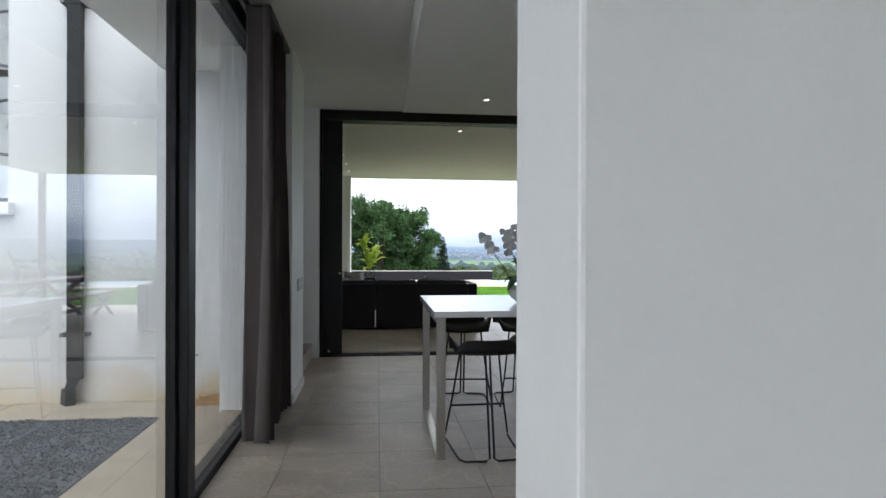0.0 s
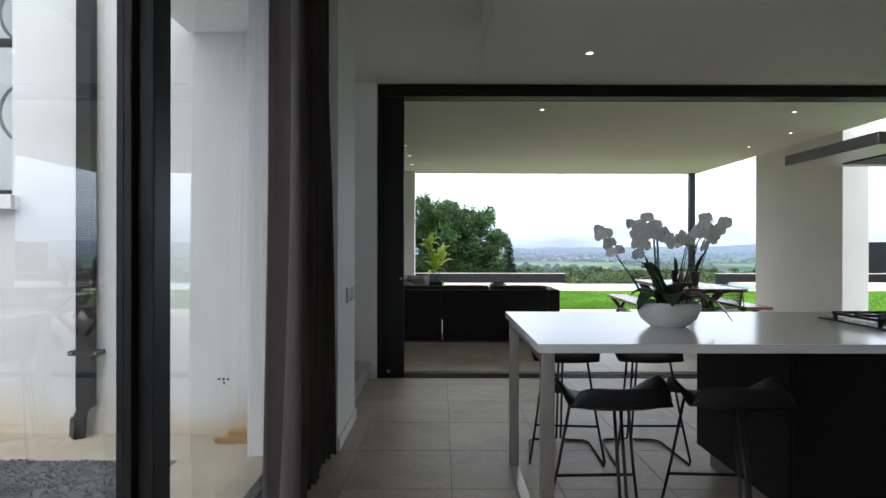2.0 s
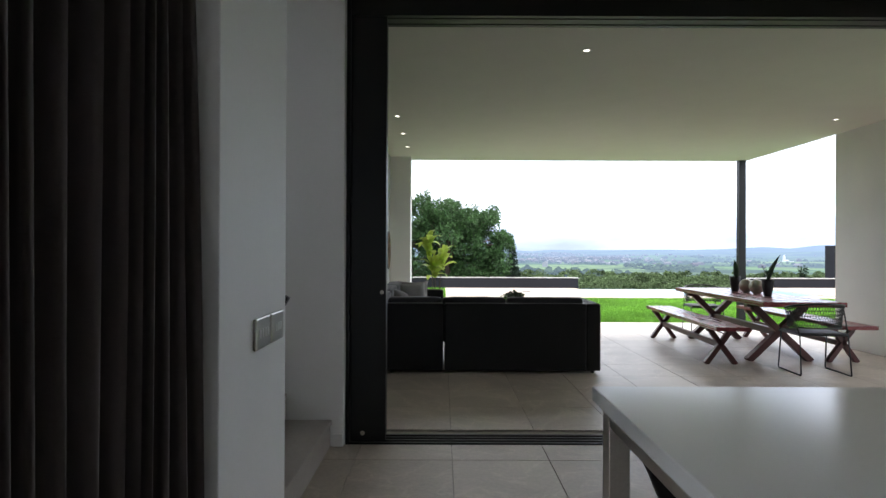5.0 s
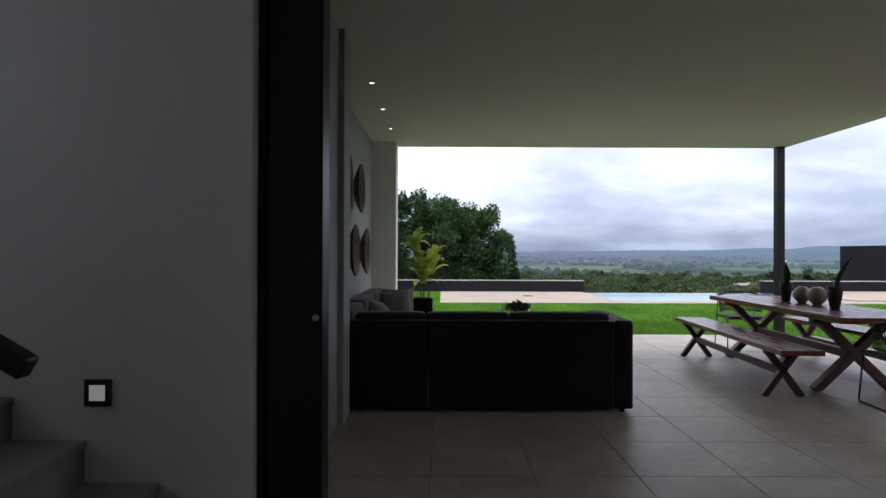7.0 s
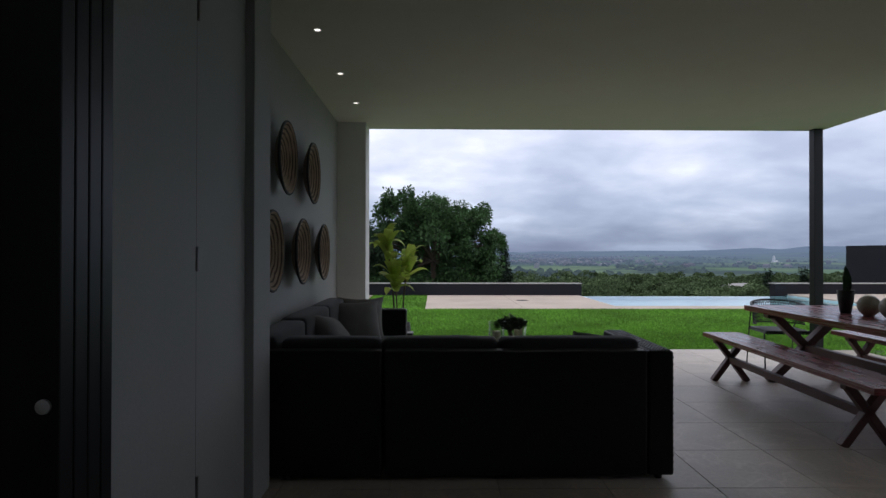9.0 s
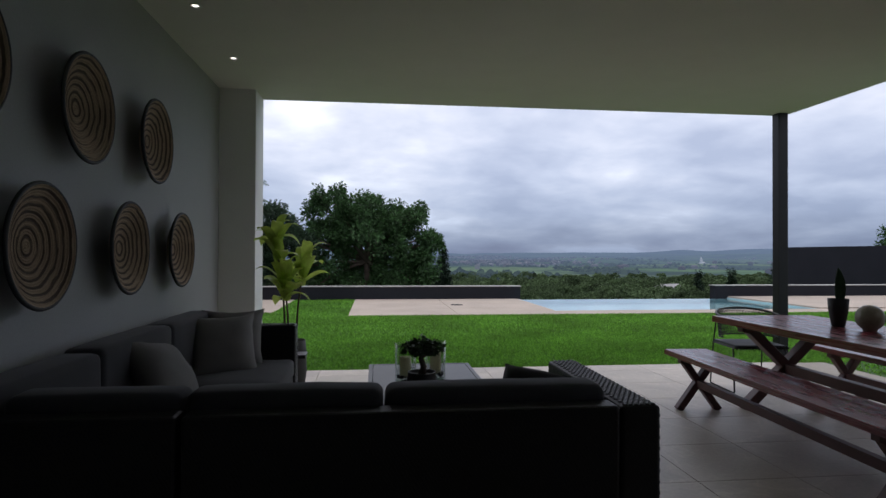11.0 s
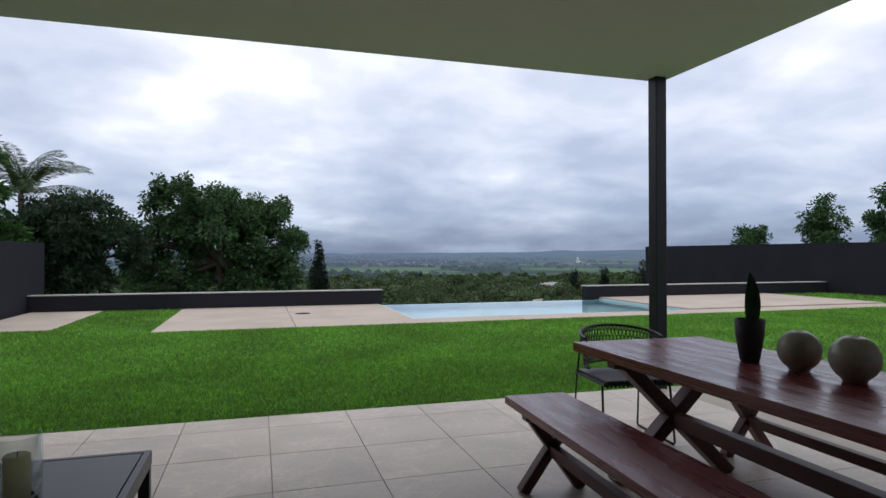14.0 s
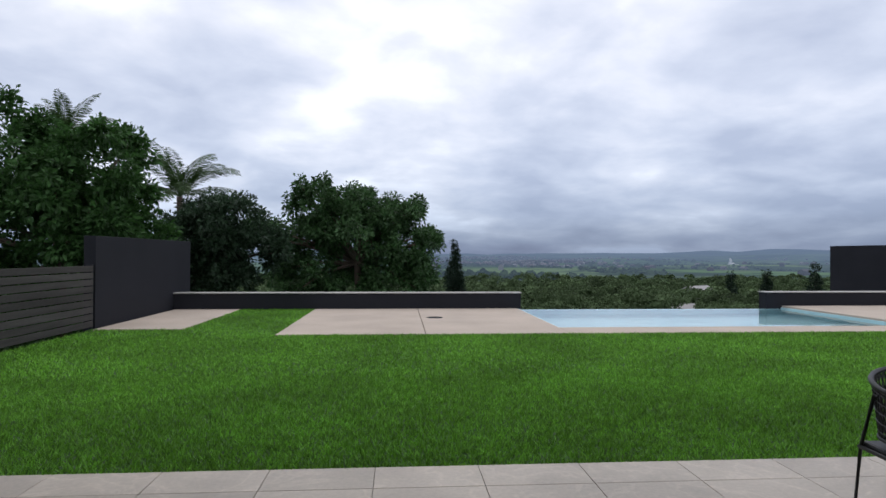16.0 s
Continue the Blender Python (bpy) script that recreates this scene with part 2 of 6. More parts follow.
def stained_plaster():
    """White outdoor render with ochre splash stains near the paving and faint grime."""
    m = mat("stained_white_render", (0.70, 0.70, 0.69), 0.8, var=0.05, scale=1.2, fine=0.03, bump=0.08, bscale=90)
    n, l = m.node_tree.nodes, m.node_tree.links
    b = n["Principled BSDF"]
    src = b.inputs["Base Color"].links[0].from_socket
    tc = n.new("ShaderNodeTexCoord")
    sp = n.new("ShaderNodeSeparateXYZ")
    l.new(tc.outputs["Object"], sp.inputs[0])
    t = n.new("ShaderNodeTexNoise")
    t.inputs["Scale"].default_value, t.inputs["Detail"].default_value = 2.6, 7
    l.new(tc.outputs["Object"], t.inputs["Vector"])
    a = n.new("ShaderNodeMapRange")
    a.inputs[1].default_value, a.inputs[2].default_value, a.inputs[3].default_value, a.inputs[4].default_value = -0.15, 0.45, 0.42, -0.25
    l.new(sp.outputs["Z"], a.inputs[0])
    s = n.new("ShaderNodeMath")
    s.operation = "ADD"
    l.new(a.outputs[0], s.inputs[0]), l.new(t.outputs[0], s.inputs[1])
    r = n.new("ShaderNodeMapRange")
    r.inputs[1].default_value, r.inputs[2].default_value, r.inputs[4].default_value = 0.55, 0.95, 0.75
    l.new(s.outputs[0], r.inputs[0])
    mix = n.new("ShaderNodeMix")
    mix.data_type = "RGBA"
    l.new(r.outputs[0], mix.inputs[0]), l.new(src, mix.inputs[6])
    mix.inputs[7].default_value = (0.55, 0.44, 0.26, 1)
    l.new(mix.outputs[2], b.inputs["Base Color"])
    return m


def basket_weave():
    """Coiled grass: pale and dark brown turns, with darker broken swirls."""
    m = mat("coiled_grass_weave", (0.33, 0.235, 0.155), 0.85, var=0.15, scale=9, fine=0.2, fscale=160, bump=0.3, bscale=220)
    n, l = m.node_tree.nodes, m.node_tree.links
    b = n["Principled BSDF"]
    src = b.inputs["Base Color"].links[0].from_socket
    tc = n.new("ShaderNodeTexCoord")
    oi = n.new("ShaderNodeObjectInfo")
    w = n.new("ShaderNodeTexWave")
    w.wave_type, w.rings_direction = "RINGS", "SPHERICAL"
    w.inputs["Scale"].default_value, w.inputs["Distortion"].default_value = 8.5, 2.0
    w.inputs["Detail Scale"].default_value = 1.2
    l.new(tc.outputs["Object"], w.inputs["Vector"])
    t = n.new("ShaderNodeTexNoise")
    t.noise_dimensions = "4D"
    t.inputs["Scale"].default_value = 3.5
    l.new(tc.outputs["Object"], t.inputs["Vector"])
    l.new(oi.outputs["Random"], t.inputs["W"])
    mu = n.new("ShaderNodeMath")
    mu.operation = "MULTIPLY"
    l.new(w.outputs["Fac"], mu.inputs[0]), l.new(t.outputs[0], mu.inputs[1])
    r = n.new("ShaderNodeMapRange")
    r.inputs[1].default_value, r.inputs[2].default_value, r.inputs[4].default_value = 0.28, 0.42, 0.85
    l.new(mu.outputs[0], r.inputs[0])
    mix = n.new("ShaderNodeMix")
    mix.data_type = "RGBA"
    l.new(r.outputs[0], mix.inputs[0]), l.new(src, mix.inputs[6])
    mix.inputs[7].default_value = (0.035, 0.022, 0.016, 1)
    l.new(mix.outputs[2], b.inputs["Base Color"])
    return m


def wicker():
    """Flat black resin strands woven over and under, 12 mm wide."""
    m = mat("black_resin_wicker", (0.009, 0.009, 0.010), 0.45, var=0.1, spec=0.28)
    n, l = m.node_tree.nodes, m.node_tree.links
    b = n["Principled BSDF"]
    tc = n.new("ShaderNodeTexCoord")
    mp = n.new("ShaderNodeMapping")
    mp.inputs["Rotation"].default_value = (0.3, 0.5, 0.2)
    l.new(tc.outputs["Object"], mp.inputs[0])
    v = n.new("ShaderNodeTexVoronoi")
    v.inputs["Scale"].default_value, v.inputs["Randomness"].default_value = 80, 0.3
    l.new(mp.outputs[0], v.inputs["Vector"])
    h = v.outputs["Distance"]
    bp = n.new("ShaderNodeBump")
    bp.invert = True
    bp.inputs["Strength"].default_value, bp.inputs["Distance"].default_value = 0.25, 0.006
    l.new(h, bp.inputs["Height"])
    l.new(bp.outputs[0], b.inputs["Normal"])
    return m


WICKER_STRAND = mat("black_resin_strand", (0.014, 0.0135, 0.014), 0.42, var=0.15, scale=30, spec=0.5, island=0.25)
STAINED = stained_plaster()
BASKET = basket_weave()
WICKER = wicker()
GLASS = glass("clear_window_glass", (0.87, 0.895, 0.895), 1.5)
THIN_GLASS = thin_glass("clear_glass_cylinder")
LAMP = glow("downlight_lens", (1.0, 0.93, 0.80), 1.8)
LED = glow("step_light_lens", (0.95, 1.0, 0.95), 0.1)
WHITE_PLASTIC = mat("white_switch_plastic", (0.72, 0.72, 0.70), 0.3, var=0.01)
CERAMIC = mat("white_glazed_ceramic", (0.78, 0.77, 0.75), 0.22, var=0.02)
PETAL = mat("white_orchid_petal", (0.90, 0.885, 0.88), 0.6, var=0.04, scale=20, random=0.04, through=0.5)
ORCHID_EYE = mat("orchid_centre", (0.62, 0.52, 0.30), 0.6)
STEM = mat("dark_green_stem", (0.035, 0.05, 0.02), 0.55)
ORCHID_LEAF = mat("dark_glossy_leaf", (0.022, 0.055, 0.022), 0.35, var=0.2, scale=8)
CUSHION = mat("charcoal_outdoor_cloth", (0.030, 0.030, 0.034), 0.95, var=0.08, scale=5, fine=0.2, fscale=600, sheen=0.12)
PILLOW = mat("grey_woven_pillow_cloth", (0.17, 0.165, 0.16), 0.95, var=0.1, scale=6, fine=0.2, fscale=500)
REDWOOD = mat("oiled_red_brown_timber", (0.20, 0.034, 0.043), 0.27, var=0.17, scale=2.2, fine=0.15, fscale=14, bump=0.05, bscale=30, stretch=(6, 0.7, 6), coat=0.1)
REDWOOD_LEG = mat("oiled_red_brown_leg_timber", (0.085, 0.024, 0.023), 0.45, var=0.2, scale=5)
rough_noise = REDWOOD.node_tree.nodes.new("ShaderNodeTexNoise")
rough_noise.inputs["Scale"].default_value, rough_noise.inputs["Detail"].default_value = 5.0, 6.0
rough_range = REDWOOD.node_tree.nodes.new("ShaderNodeMapRange")
rough_range.inputs[1].default_value, rough_range.inputs[2].default_value = 0.35, 0.65
rough_range.inputs[3].default_value, rough_range.inputs[4].default_value = 0.20, 0.38
REDWOOD.node_tree.links.new(rough_noise.outputs[0], rough_range.inputs[0])
REDWOOD.node_tree.links.new(rough_range.outputs[0], REDWOOD.node_tree.nodes["Principled BSDF"].inputs["Roughness"])
STONE_BALL = mat("grey_mottled_ceramic_ball", (0.33, 0.31, 0.245), 0.3, var=0.18, scale=9, fine=0.1)
BLACK_POT = mat("matt_black_clay_pot", (0.020, 0.020, 0.021), 0.6, var=0.15, scale=8, bump=0.1)
GREY_POT = mat("dark_grey_clay_pot", (0.045, 0.044, 0.043), 0.7, var=0.2, scale=8, bump=0.2, bscale=50)
SPIKE_LEAF = mat("dark_spear_leaf", (0.028, 0.060, 0.026), 0.4, var=0.3, scale=14)
YELLOW_LEAF = mat("yellow_green_leaf", (0.47, 0.60, 0.11), 0.45, var=0.3, scale=10, random=0.2, through=0.55)
BONSAI_LEAF = mat("small_dark_leaf", (0.028, 0.060, 0.018), 0.45, var=0.3, scale=20, island=0.4)
BARK = mat("grey_brown_bark", (0.10, 0.075, 0.055), 0.9, var=0.3, scale=6, bump=0.4, bscale=30)
WAX = mat("ivory_candle_wax", (0.80, 0.76, 0.56), 0.5, var=0.05, through=0.5)
PEBBLE = mat("dark_pebbles", (0.03, 0.03, 0.03), 0.5, island=0.4)
DARK_TABLE = mat("dark_stained_table_top", (0.040, 0.036, 0.042), 0.38, var=0.2, scale=6, spec=0.4)
PINE = mat("raw_timber_offcut", (0.42, 0.26, 0.12), 0.8, var=0.2, scale=8)
TILE_STEP = mat("stone_stair_tread", (0.33, 0.30, 0.27), 0.5, var=0.1, scale=3, bump=0.05)
PORCELAIN = mat("cooktop_enamel", (0.015, 0.015, 0.016), 0.25)

# ---- building helpers ----
def link_mesh(name, bm, material, parent=None, label="", smooth=False):
    me = bpy.data.meshes.new(name)
    bm.to_mesh(me)
    bm.free()
    me.materials.append(material)
    if smooth:
        for p in me.polygons:
            p.use_smooth = True
    ob = new(name, me)
    ob.parent = parent
    if label:
        ob["label"] = label
    return ob


def part(name, bm, material, parent, label="", smooth=False):
    return link_mesh(name, bm, material, parent, label, smooth)


def empty(name, m=None):
    ob = new(name)
    ob.empty_display_size = 0.1
    if m is not None:
        ob.matrix_basis = m
    return ob


def box_bm(x, y, z, bevel=0.0, segments=2, bm=None):
    bm = bm or bmesh.new()
    m = Matrix.Translation(((x[0] + x[1]) / 2, (y[0] + y[1]) / 2, (z[0] + z[1]) / 2)) @ Matrix.Diagonal((x[1] - x[0], y[1] - y[0], z[1] - z[0], 1))
    r = bmesh.ops.create_cube(bm, size=1, matrix=m)
    if bevel:
        edges = list({e for v in r["verts"] for e in v.link_edges})
        bmesh.ops.bevel(bm, geom=edges, offset=bevel, segments=segments, affect="EDGES", profile=0.5)
    return bm


def bar_bm(a, b, w, h, bevel=0.0, bm=None, roll=0.0):
    """A square bar from a to b, w wide and h high."""
    bm = bm or bmesh.new()
    a, b = Vector(a), Vector(b)
    d = b - a
    q = d.to_track_quat("Z", "Y" if abs(d.normalized().y) < 0.95 else "X").to_matrix().to_4x4()
    m = Matrix.Translation((a + b) / 2) @ q @ Matrix.Rotation(roll, 4, "Z") @ Matrix.Diagonal((w, h, d.length, 1))
    r = bmesh.ops.create_cube(bm, size=1, matrix=m)
    if bevel:
        bmesh.ops.bevel(bm, geom=list({e for v in r["verts"] for e in v.link_edges}), offset=bevel, segments=1, affect="EDGES")
    return bm


def tube_bm(points, r, sides=8, closed=False, bm=None, r_end=None):
    """A round tube through the points, tapering to r_end."""
    bm = bm or bmesh.new()
    pts = [Vector(p) for p in points]
    n = len(pts)
    rings = []
    up = Vector((0.13, 0.21, 0.97))
    for i, p in enumerate(pts):
        if closed:
            d = pts[(i + 1) % n] - pts[i - 1]
        else:
            d = pts[min(i + 1, n - 1)] - pts[max(i - 1, 0)]
        d.normalize()
        s = d.cross(up)
        if s.length < 0.05:
            s = d.cross(Vector((1, 0.1, 0)))
        s.normalize()
        u = s.cross(d)
        rr = r if r_end is None else r + (r_end - r) * i / max(n - 1, 1)
        rings.append([bm.verts.new(p + (s * math.cos(k * math.tau / sides) + u * math.sin(k * math.tau / sides)) * rr) for k in range(sides)])
    for i in range(n if closed else n - 1):
        a, b = rings[i], rings[(i + 1) % n]
        for k in range(sides):
            bm.faces.new((a[k], a[(k + 1) % sides], b[(k + 1) % sides], b[k]))
    if not closed:
        bm.faces.new(rings[0][::-1])
        bm.faces.new(rings[-1])
    return bm


def lathe_bm(profile, sides=32, bm=None, squash=1.0):
    """A turned shape from (radius, height) pairs, bottom to top and back inside."""
    bm = bm or bmesh.new()
    rings = []
    for r, z in profile:
        if r < 1e-5:
            rings.append([bm.verts.new((0, 0, z))])
        else:
            rings.append([bm.verts.new((r * math.cos(k * math.tau / sides), r * squash * math.sin(k * math.tau / sides), z)) for k in range(sides)])
    for a, b in zip(rings, rings[1:]):
        for k in range(sides):
            j = (k + 1) % sides
            if len(a) == 1 and len(b) == 1:
                continue
            if len(a) == 1:
                bm.faces.new((a[0], b[j], b[k]))
            elif len(b) == 1:
                bm.faces.new((a[k], a[j], b[0]))
            else:
                bm.faces.new((a[k], a[j], b[j], b[k]))
    return bm


def structure(name, x, y, z, material, bevel=0.0, label="", category="wall"):
    ob = link_mesh(name, box_bm(x, y, z, bevel), material)
    return tagged(ob, label, category, kind="structure")


# ---- floors ----
tagged(link_mesh("floor", box_bm((-0.78, 6.2), (-4.5, 13.5), (-0.3, -0.012)), GROUT), "grey tiled floor running from kitchen to patio", "floor", kind="structure")

# ---- kitchen walls ----
structure("wall_near_corner", (0.37, 6.0), (-0.345, -0.07), (-0.012, 2.72), PLASTER, 0.006, "white plaster wall end beside the passage")
structure("wall_south_head", (-0.9, 6.2), (-4.7, -4.5), (2.75, 3.4), PLASTER, 0, "white plaster wall over the rear glass doors")
structure("wall_south_side", (3.6, 6.2), (-4.7, -4.5), (-0.3, 2.75), PLASTER, 0, "white plaster wall beside the rear glass doors")
# unseen ground, added outside the rear daylight opening
structure("terrace_south", (-0.9, 6.2), (-9.0, -4.7), (-0.3, -0.05), CONCRETE, 0, "unseen pale paving added outside the rear glass doors", "paving")
structure("wall_east", (6.0, 6.2), (-4.5, 6.5), (-0.3, 3.3), PLASTER, 0, "white plaster kitchen wall")
structure("wall_switches", (-1.15, -0.55), (4.27, 5.03), (-0.3, 3.3), PLASTER, 0.004, "white plaster wall with light switches")
structure("wall_courtyard", (-3.25, -1.15), (5.05, 5.13), (-0.3, 6.5), STAINED, 0, "white rendered courtyard wall with water stains")
structure("wall_stair_back", (-6.5, -0.535), (6.45, 6.75), (-0.3, 6.5), PLASTER, 0.004, "white plaster wall behind the staircase")
structure("wall_courtyard_below", (-7.5, -3.25), (5.05, 5.13), (-0.3, 1.66), STAINED, 0, "white rendered wall under the courtyard window")
structure("wall_west", (-7.7, -7.5), (-4.5, 6.75), (-0.3, 2.4), PLASTER_OUT, 0, "white rendered courtyard wall")
structure("wall_south_courtyard", (-7.7, -0.9), (-4.7, -4.5), (-0.3, 2.4), PLASTER_OUT, 0, "white rendered courtyard wall")
structure("wall_upper_storey", (-6.5, -0.535), (5.2, 6.45), (4.9, 5.0), PLASTER, 0, "white plaster floor of the upper storey", "ceiling")

# ---- ceilings ----
structure("ceiling_passage", (-1.87, 6.2), (-4.5, 6.52), (3.03, 3.4), KITCHEN_CEILING, 0, "pale plaster ceiling of the passage", "ceiling")
structure("ceiling_bulkhead", (0.42, 6.0), (-4.5, 5.2), (2.72, 3.03), KITCHEN_CEILING, 0.004, "lowered pale plaster ceiling over the kitchen", "ceiling")
structure("ceiling_patio", (-0.9, 5.74), (6.78, 13.57), (2.99, 3.4), CEILING, 0.004, "pale plaster ceiling of the covered patio", "ceiling")

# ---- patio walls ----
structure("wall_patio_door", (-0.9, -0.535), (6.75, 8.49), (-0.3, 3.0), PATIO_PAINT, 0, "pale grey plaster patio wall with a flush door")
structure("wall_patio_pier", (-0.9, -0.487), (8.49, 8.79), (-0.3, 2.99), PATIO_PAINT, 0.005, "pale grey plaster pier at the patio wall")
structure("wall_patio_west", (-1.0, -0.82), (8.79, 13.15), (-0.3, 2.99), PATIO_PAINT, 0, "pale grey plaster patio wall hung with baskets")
structure("wall_patio_corner", (-1.0, -0.454), (13.15, 13.57), (-0.3, 2.99), PLASTER_OUT, 0.005, "white plaster corner pier of the patio")
structure("wall_patio_east", (5.732, 6.1), (8.69, 11.0), (-0.3, 3.1), PLASTER_OUT, 0.005, "white plaster screen wall beside the patio")
tagged(link_mesh("patio_post", box_bm((5.555, 5.675), (13.40, 13.52), (-0.012, 2.99), 0.006), BLACK_ALU), "black steel post carrying the patio roof corner", "post", kind="structure")

# ---- garden ----
for nm, x, y in (("lawn_main", (-2.9, 20.3), (13.5, 19.4)), ("lawn_strip", (-1.45, 0.22), (19.4, 23.85)), ("lawn_east", (17.6, 20.3), (19.4, 24.0)), ("lawn_side", (6.2, 20.3), (-5.0, 13.5))):
    structure(nm, x, y, (-1.6, -0.02), SOIL, 0, "bright green mown lawn", "lawn")
structure("deck_west", (-2.9, -1.45), (20.2, 23.85), (-1.6, 0.0), DECK, 0.01, "pale pebble paving by the boundary wall", "paving")
structure("lawn_corner", (-2.9, -1.45), (19.4, 20.2), (-1.6, -0.02), SOIL, 0, "bright green mown lawn", "lawn")
structure("deck_joint_side", (0.22, 2.555), (19.4, 23.85), (-1.6, 0.0), DECK, 0.006, "pale pebble paving on the terrace", "paving")
structure("deck_centre", (2.565, 4.9), (19.4, 23.85), (-1.6, 0.0), DECK, 0.01, "pale pebble paving beside the pool", "paving")
structure("deck_coping", (4.9, 17.6), (19.4, 20.15), (-1.6, 0.0), DECK, 0.01, "pale pebble coping along the pool", "paving")
structure("deck_east", (11.5, 17.6), (20.15, 24.0), (-1.6, 0.03), DECK, 0.01, "pale pebble paving beyond the pool", "paving")
structure("wall_low_west", (-2.95, 4.99), (23.87, 24.15), (-3.0, 0.345), CHARCOAL, 0.006, "low charcoal garden wall")
structure("wall_low_west_cap", (-2.97, 5.01), (23.85, 24.17), (0.345, 0.37), CAP, 0.004, "pale capping on the low garden wall", "wall capping")
structure("wall_low_east", (11.1, 20.2), (24.0, 24.3), (-3.0, 0.345), CHARCOAL, 0.006, "low charcoal garden wall")
structure("wall_low_east_cap", (11.08, 20.2), (23.98, 24.32), (0.345, 0.37), CAP, 0.004, "pale capping on the low garden wall", "wall capping")
structure("wall_boundary_west", (-3.15, -2.956), (20.4, 24.96), (-3.0, 1.55), CHARCOAL, 0.006, "tall charcoal boundary wall")
structure("wall_boundary_east", (20.3, 20.55), (4.0, 34.0), (-6.0, 1.67), CHARCOAL, 0.006, "tall charcoal boundary wall")

# ---- floor tiles: a square grid with narrow recessed joints ----
TILE_X = [-0.78] + [0.187 + 0.6066 * i for i in range(-1, 10)]
TILE_Y = [13.18 - 0.635 * i for i in range(0, 21)][::-1]


def tile_mesh(w, d):
    bm = box_bm((-w / 2 + 0.002, w / 2 - 0.002), (-d / 2 + 0.002, d / 2 - 0.002), (-0.012, 0.0), 0.0015, 1)
    me = bpy.data.meshes.new("tile")
    bm.to_mesh(me)
    bm.free()
    me.materials.append(TILE)
    return me


def lay_tiles(floor):
    shared = {}
    ys = TILE_Y + [13.5]
    for x0, x1 in zip(TILE_X, TILE_X[1:]):
        for y0, y1 in zip(ys, ys[1:]):
            lo, hi = y0, y1
            if lo < 6.49 < hi:
                hi = 6.49
            elif lo < 6.75 < hi:
                lo = 6.75
            if hi - lo < 0.05 or x1 - x0 < 0.05:
                continue
            key = (round(x1 - x0, 3), round(hi - lo, 3))
            if key not in shared:
                shared[key] = tile_mesh(*key)
            ob = new("tile", shared[key])
            ob.location = ((x0 + x1) / 2, (lo + hi) / 2, 0)
            ob.parent = floor
    bm = bmesh.new()
    y = TILE_Y[0] - 0.635
    while y > -4.5:
        for x0, x1 in zip(TILE_X, TILE_X[1:]):
            box_bm((x0 + 0.002, x1 - 0.002), (max(y, -4.5) + 0.002, y + 0.633), (-0.012, 0.0), bm=bm)
        y -= 0.635
    tagged(part("tiles_behind", bm, TILE, floor), "grey floor tiles laid in rows", kind="stuff")


# ---- glazed sliding doors to the courtyard ----
window_1 = tagged(empty("window_1"), "black aluminium sliding glass doors facing the courtyard", "window", kind="structure")
part("bottom_rail", box_bm((-0.90, -0.78), (-4.5, 4.27), (-0.012, 0.045), 0.004), BLACK_ALU, window_1)
part("head_rail", box_bm((-0.90, -0.78), (-4.5, 4.27), (2.90, 3.03), 0.004), BLACK_ALU, window_1)
part("curtain_track", box_bm((-0.74, -0.71), (-4.5, 4.25), (3.005, 3.028), 0.003), BLACK_ALU, window_1)
for nm, x, y in (("inner_stile", (-0.835, -0.785), (2.25, 2.37)), ("outer_stile", (-0.895, -0.840), (2.22, 2.33)), ("end_stile", (-0.895, -0.785), (4.20, 4.27)), ("far_stile", (-0.895, -0.785), (-1.5, -1.38))):
    part(nm, box_bm(x, y, (0.045, 2.90), 0.004), BLACK_ALU, window_1)
part("stile_seal", box_bm((-0.8395, -0.8355), (2.26, 2.32), (0.045, 2.90)), BLACK_METAL, window_1)
for y, x in (((2.37, 4.20), -0.81), ((-1.38, 2.22), -0.868), ((-4.5, -1.5), -0.868)):
    pane = part("pane", box_bm((x - 0.004, x + 0.004), y, (0.045, 2.90)), GLASS, window_1, "clear glass pane reflecting the garden")
    pane.visible_shadow = False

# ---- wide opening to the patio with stacked sliding panels ----
door_1 = tagged(empty("door_1"), "wide black aluminium sliding door standing open to the patio", "sliding door", kind="structure")
part("jamb", box_bm((-0.532, -0.505), (6.52, 6.76), (-0.012, 3.03), 0.003), BLACK_ALU, door_1)
for i in range(4):
    y0 = 6.545 + i * 0.052
    part("sliding_panel", box_bm((-0.503, -0.262 - 0.003 * i), (y0, y0 + 0.044), (0.012, 2.905), 0.004), BLACK_ALU, door_1, "stacked black sliding panel edge")
    part("head_track", box_bm((-0.505, 6.0), (y0 - 0.008, y0 + 0.040), (2.91 - 0.004 * (i % 2), 3.02), 0.003), BLACK_ALU, door_1)
part("head_frame", box_bm((-0.505, 6.0), (6.525, 6.78), (3.022, 3.40), 0.002), BLACK_ALU, door_1)
part("lock", lathe_bm([(0, 0), (0.014, 0), (0.014, 0.006), (0.006, 0.008), (0, 0.008)], 16), STEEL, door_1, "small round steel lock").matrix_basis = pose(-0.29, 6.545, 1.02, 90)
part("floor_bolt", lathe_bm([(0, 0), (0.016, 0), (0.012, 0.007), (0, 0.008)], 16), STEEL, door_1, "small steel foot bolt").matrix_basis = pose(-0.42, 6.545, 0.06, 90)
part("sill", box_bm((-0.505, 6.0), (6.49, 6.75), (-0.012, -0.006)), BLACK_METAL, door_1)
for i in range(4):
    part("floor_track", box_bm((-0.505, 6.0), (6.51 + i * 0.058, 6.525 + i * 0.058), (-0.006, 0.006), 0.001), BLACK_ALU, door_1)

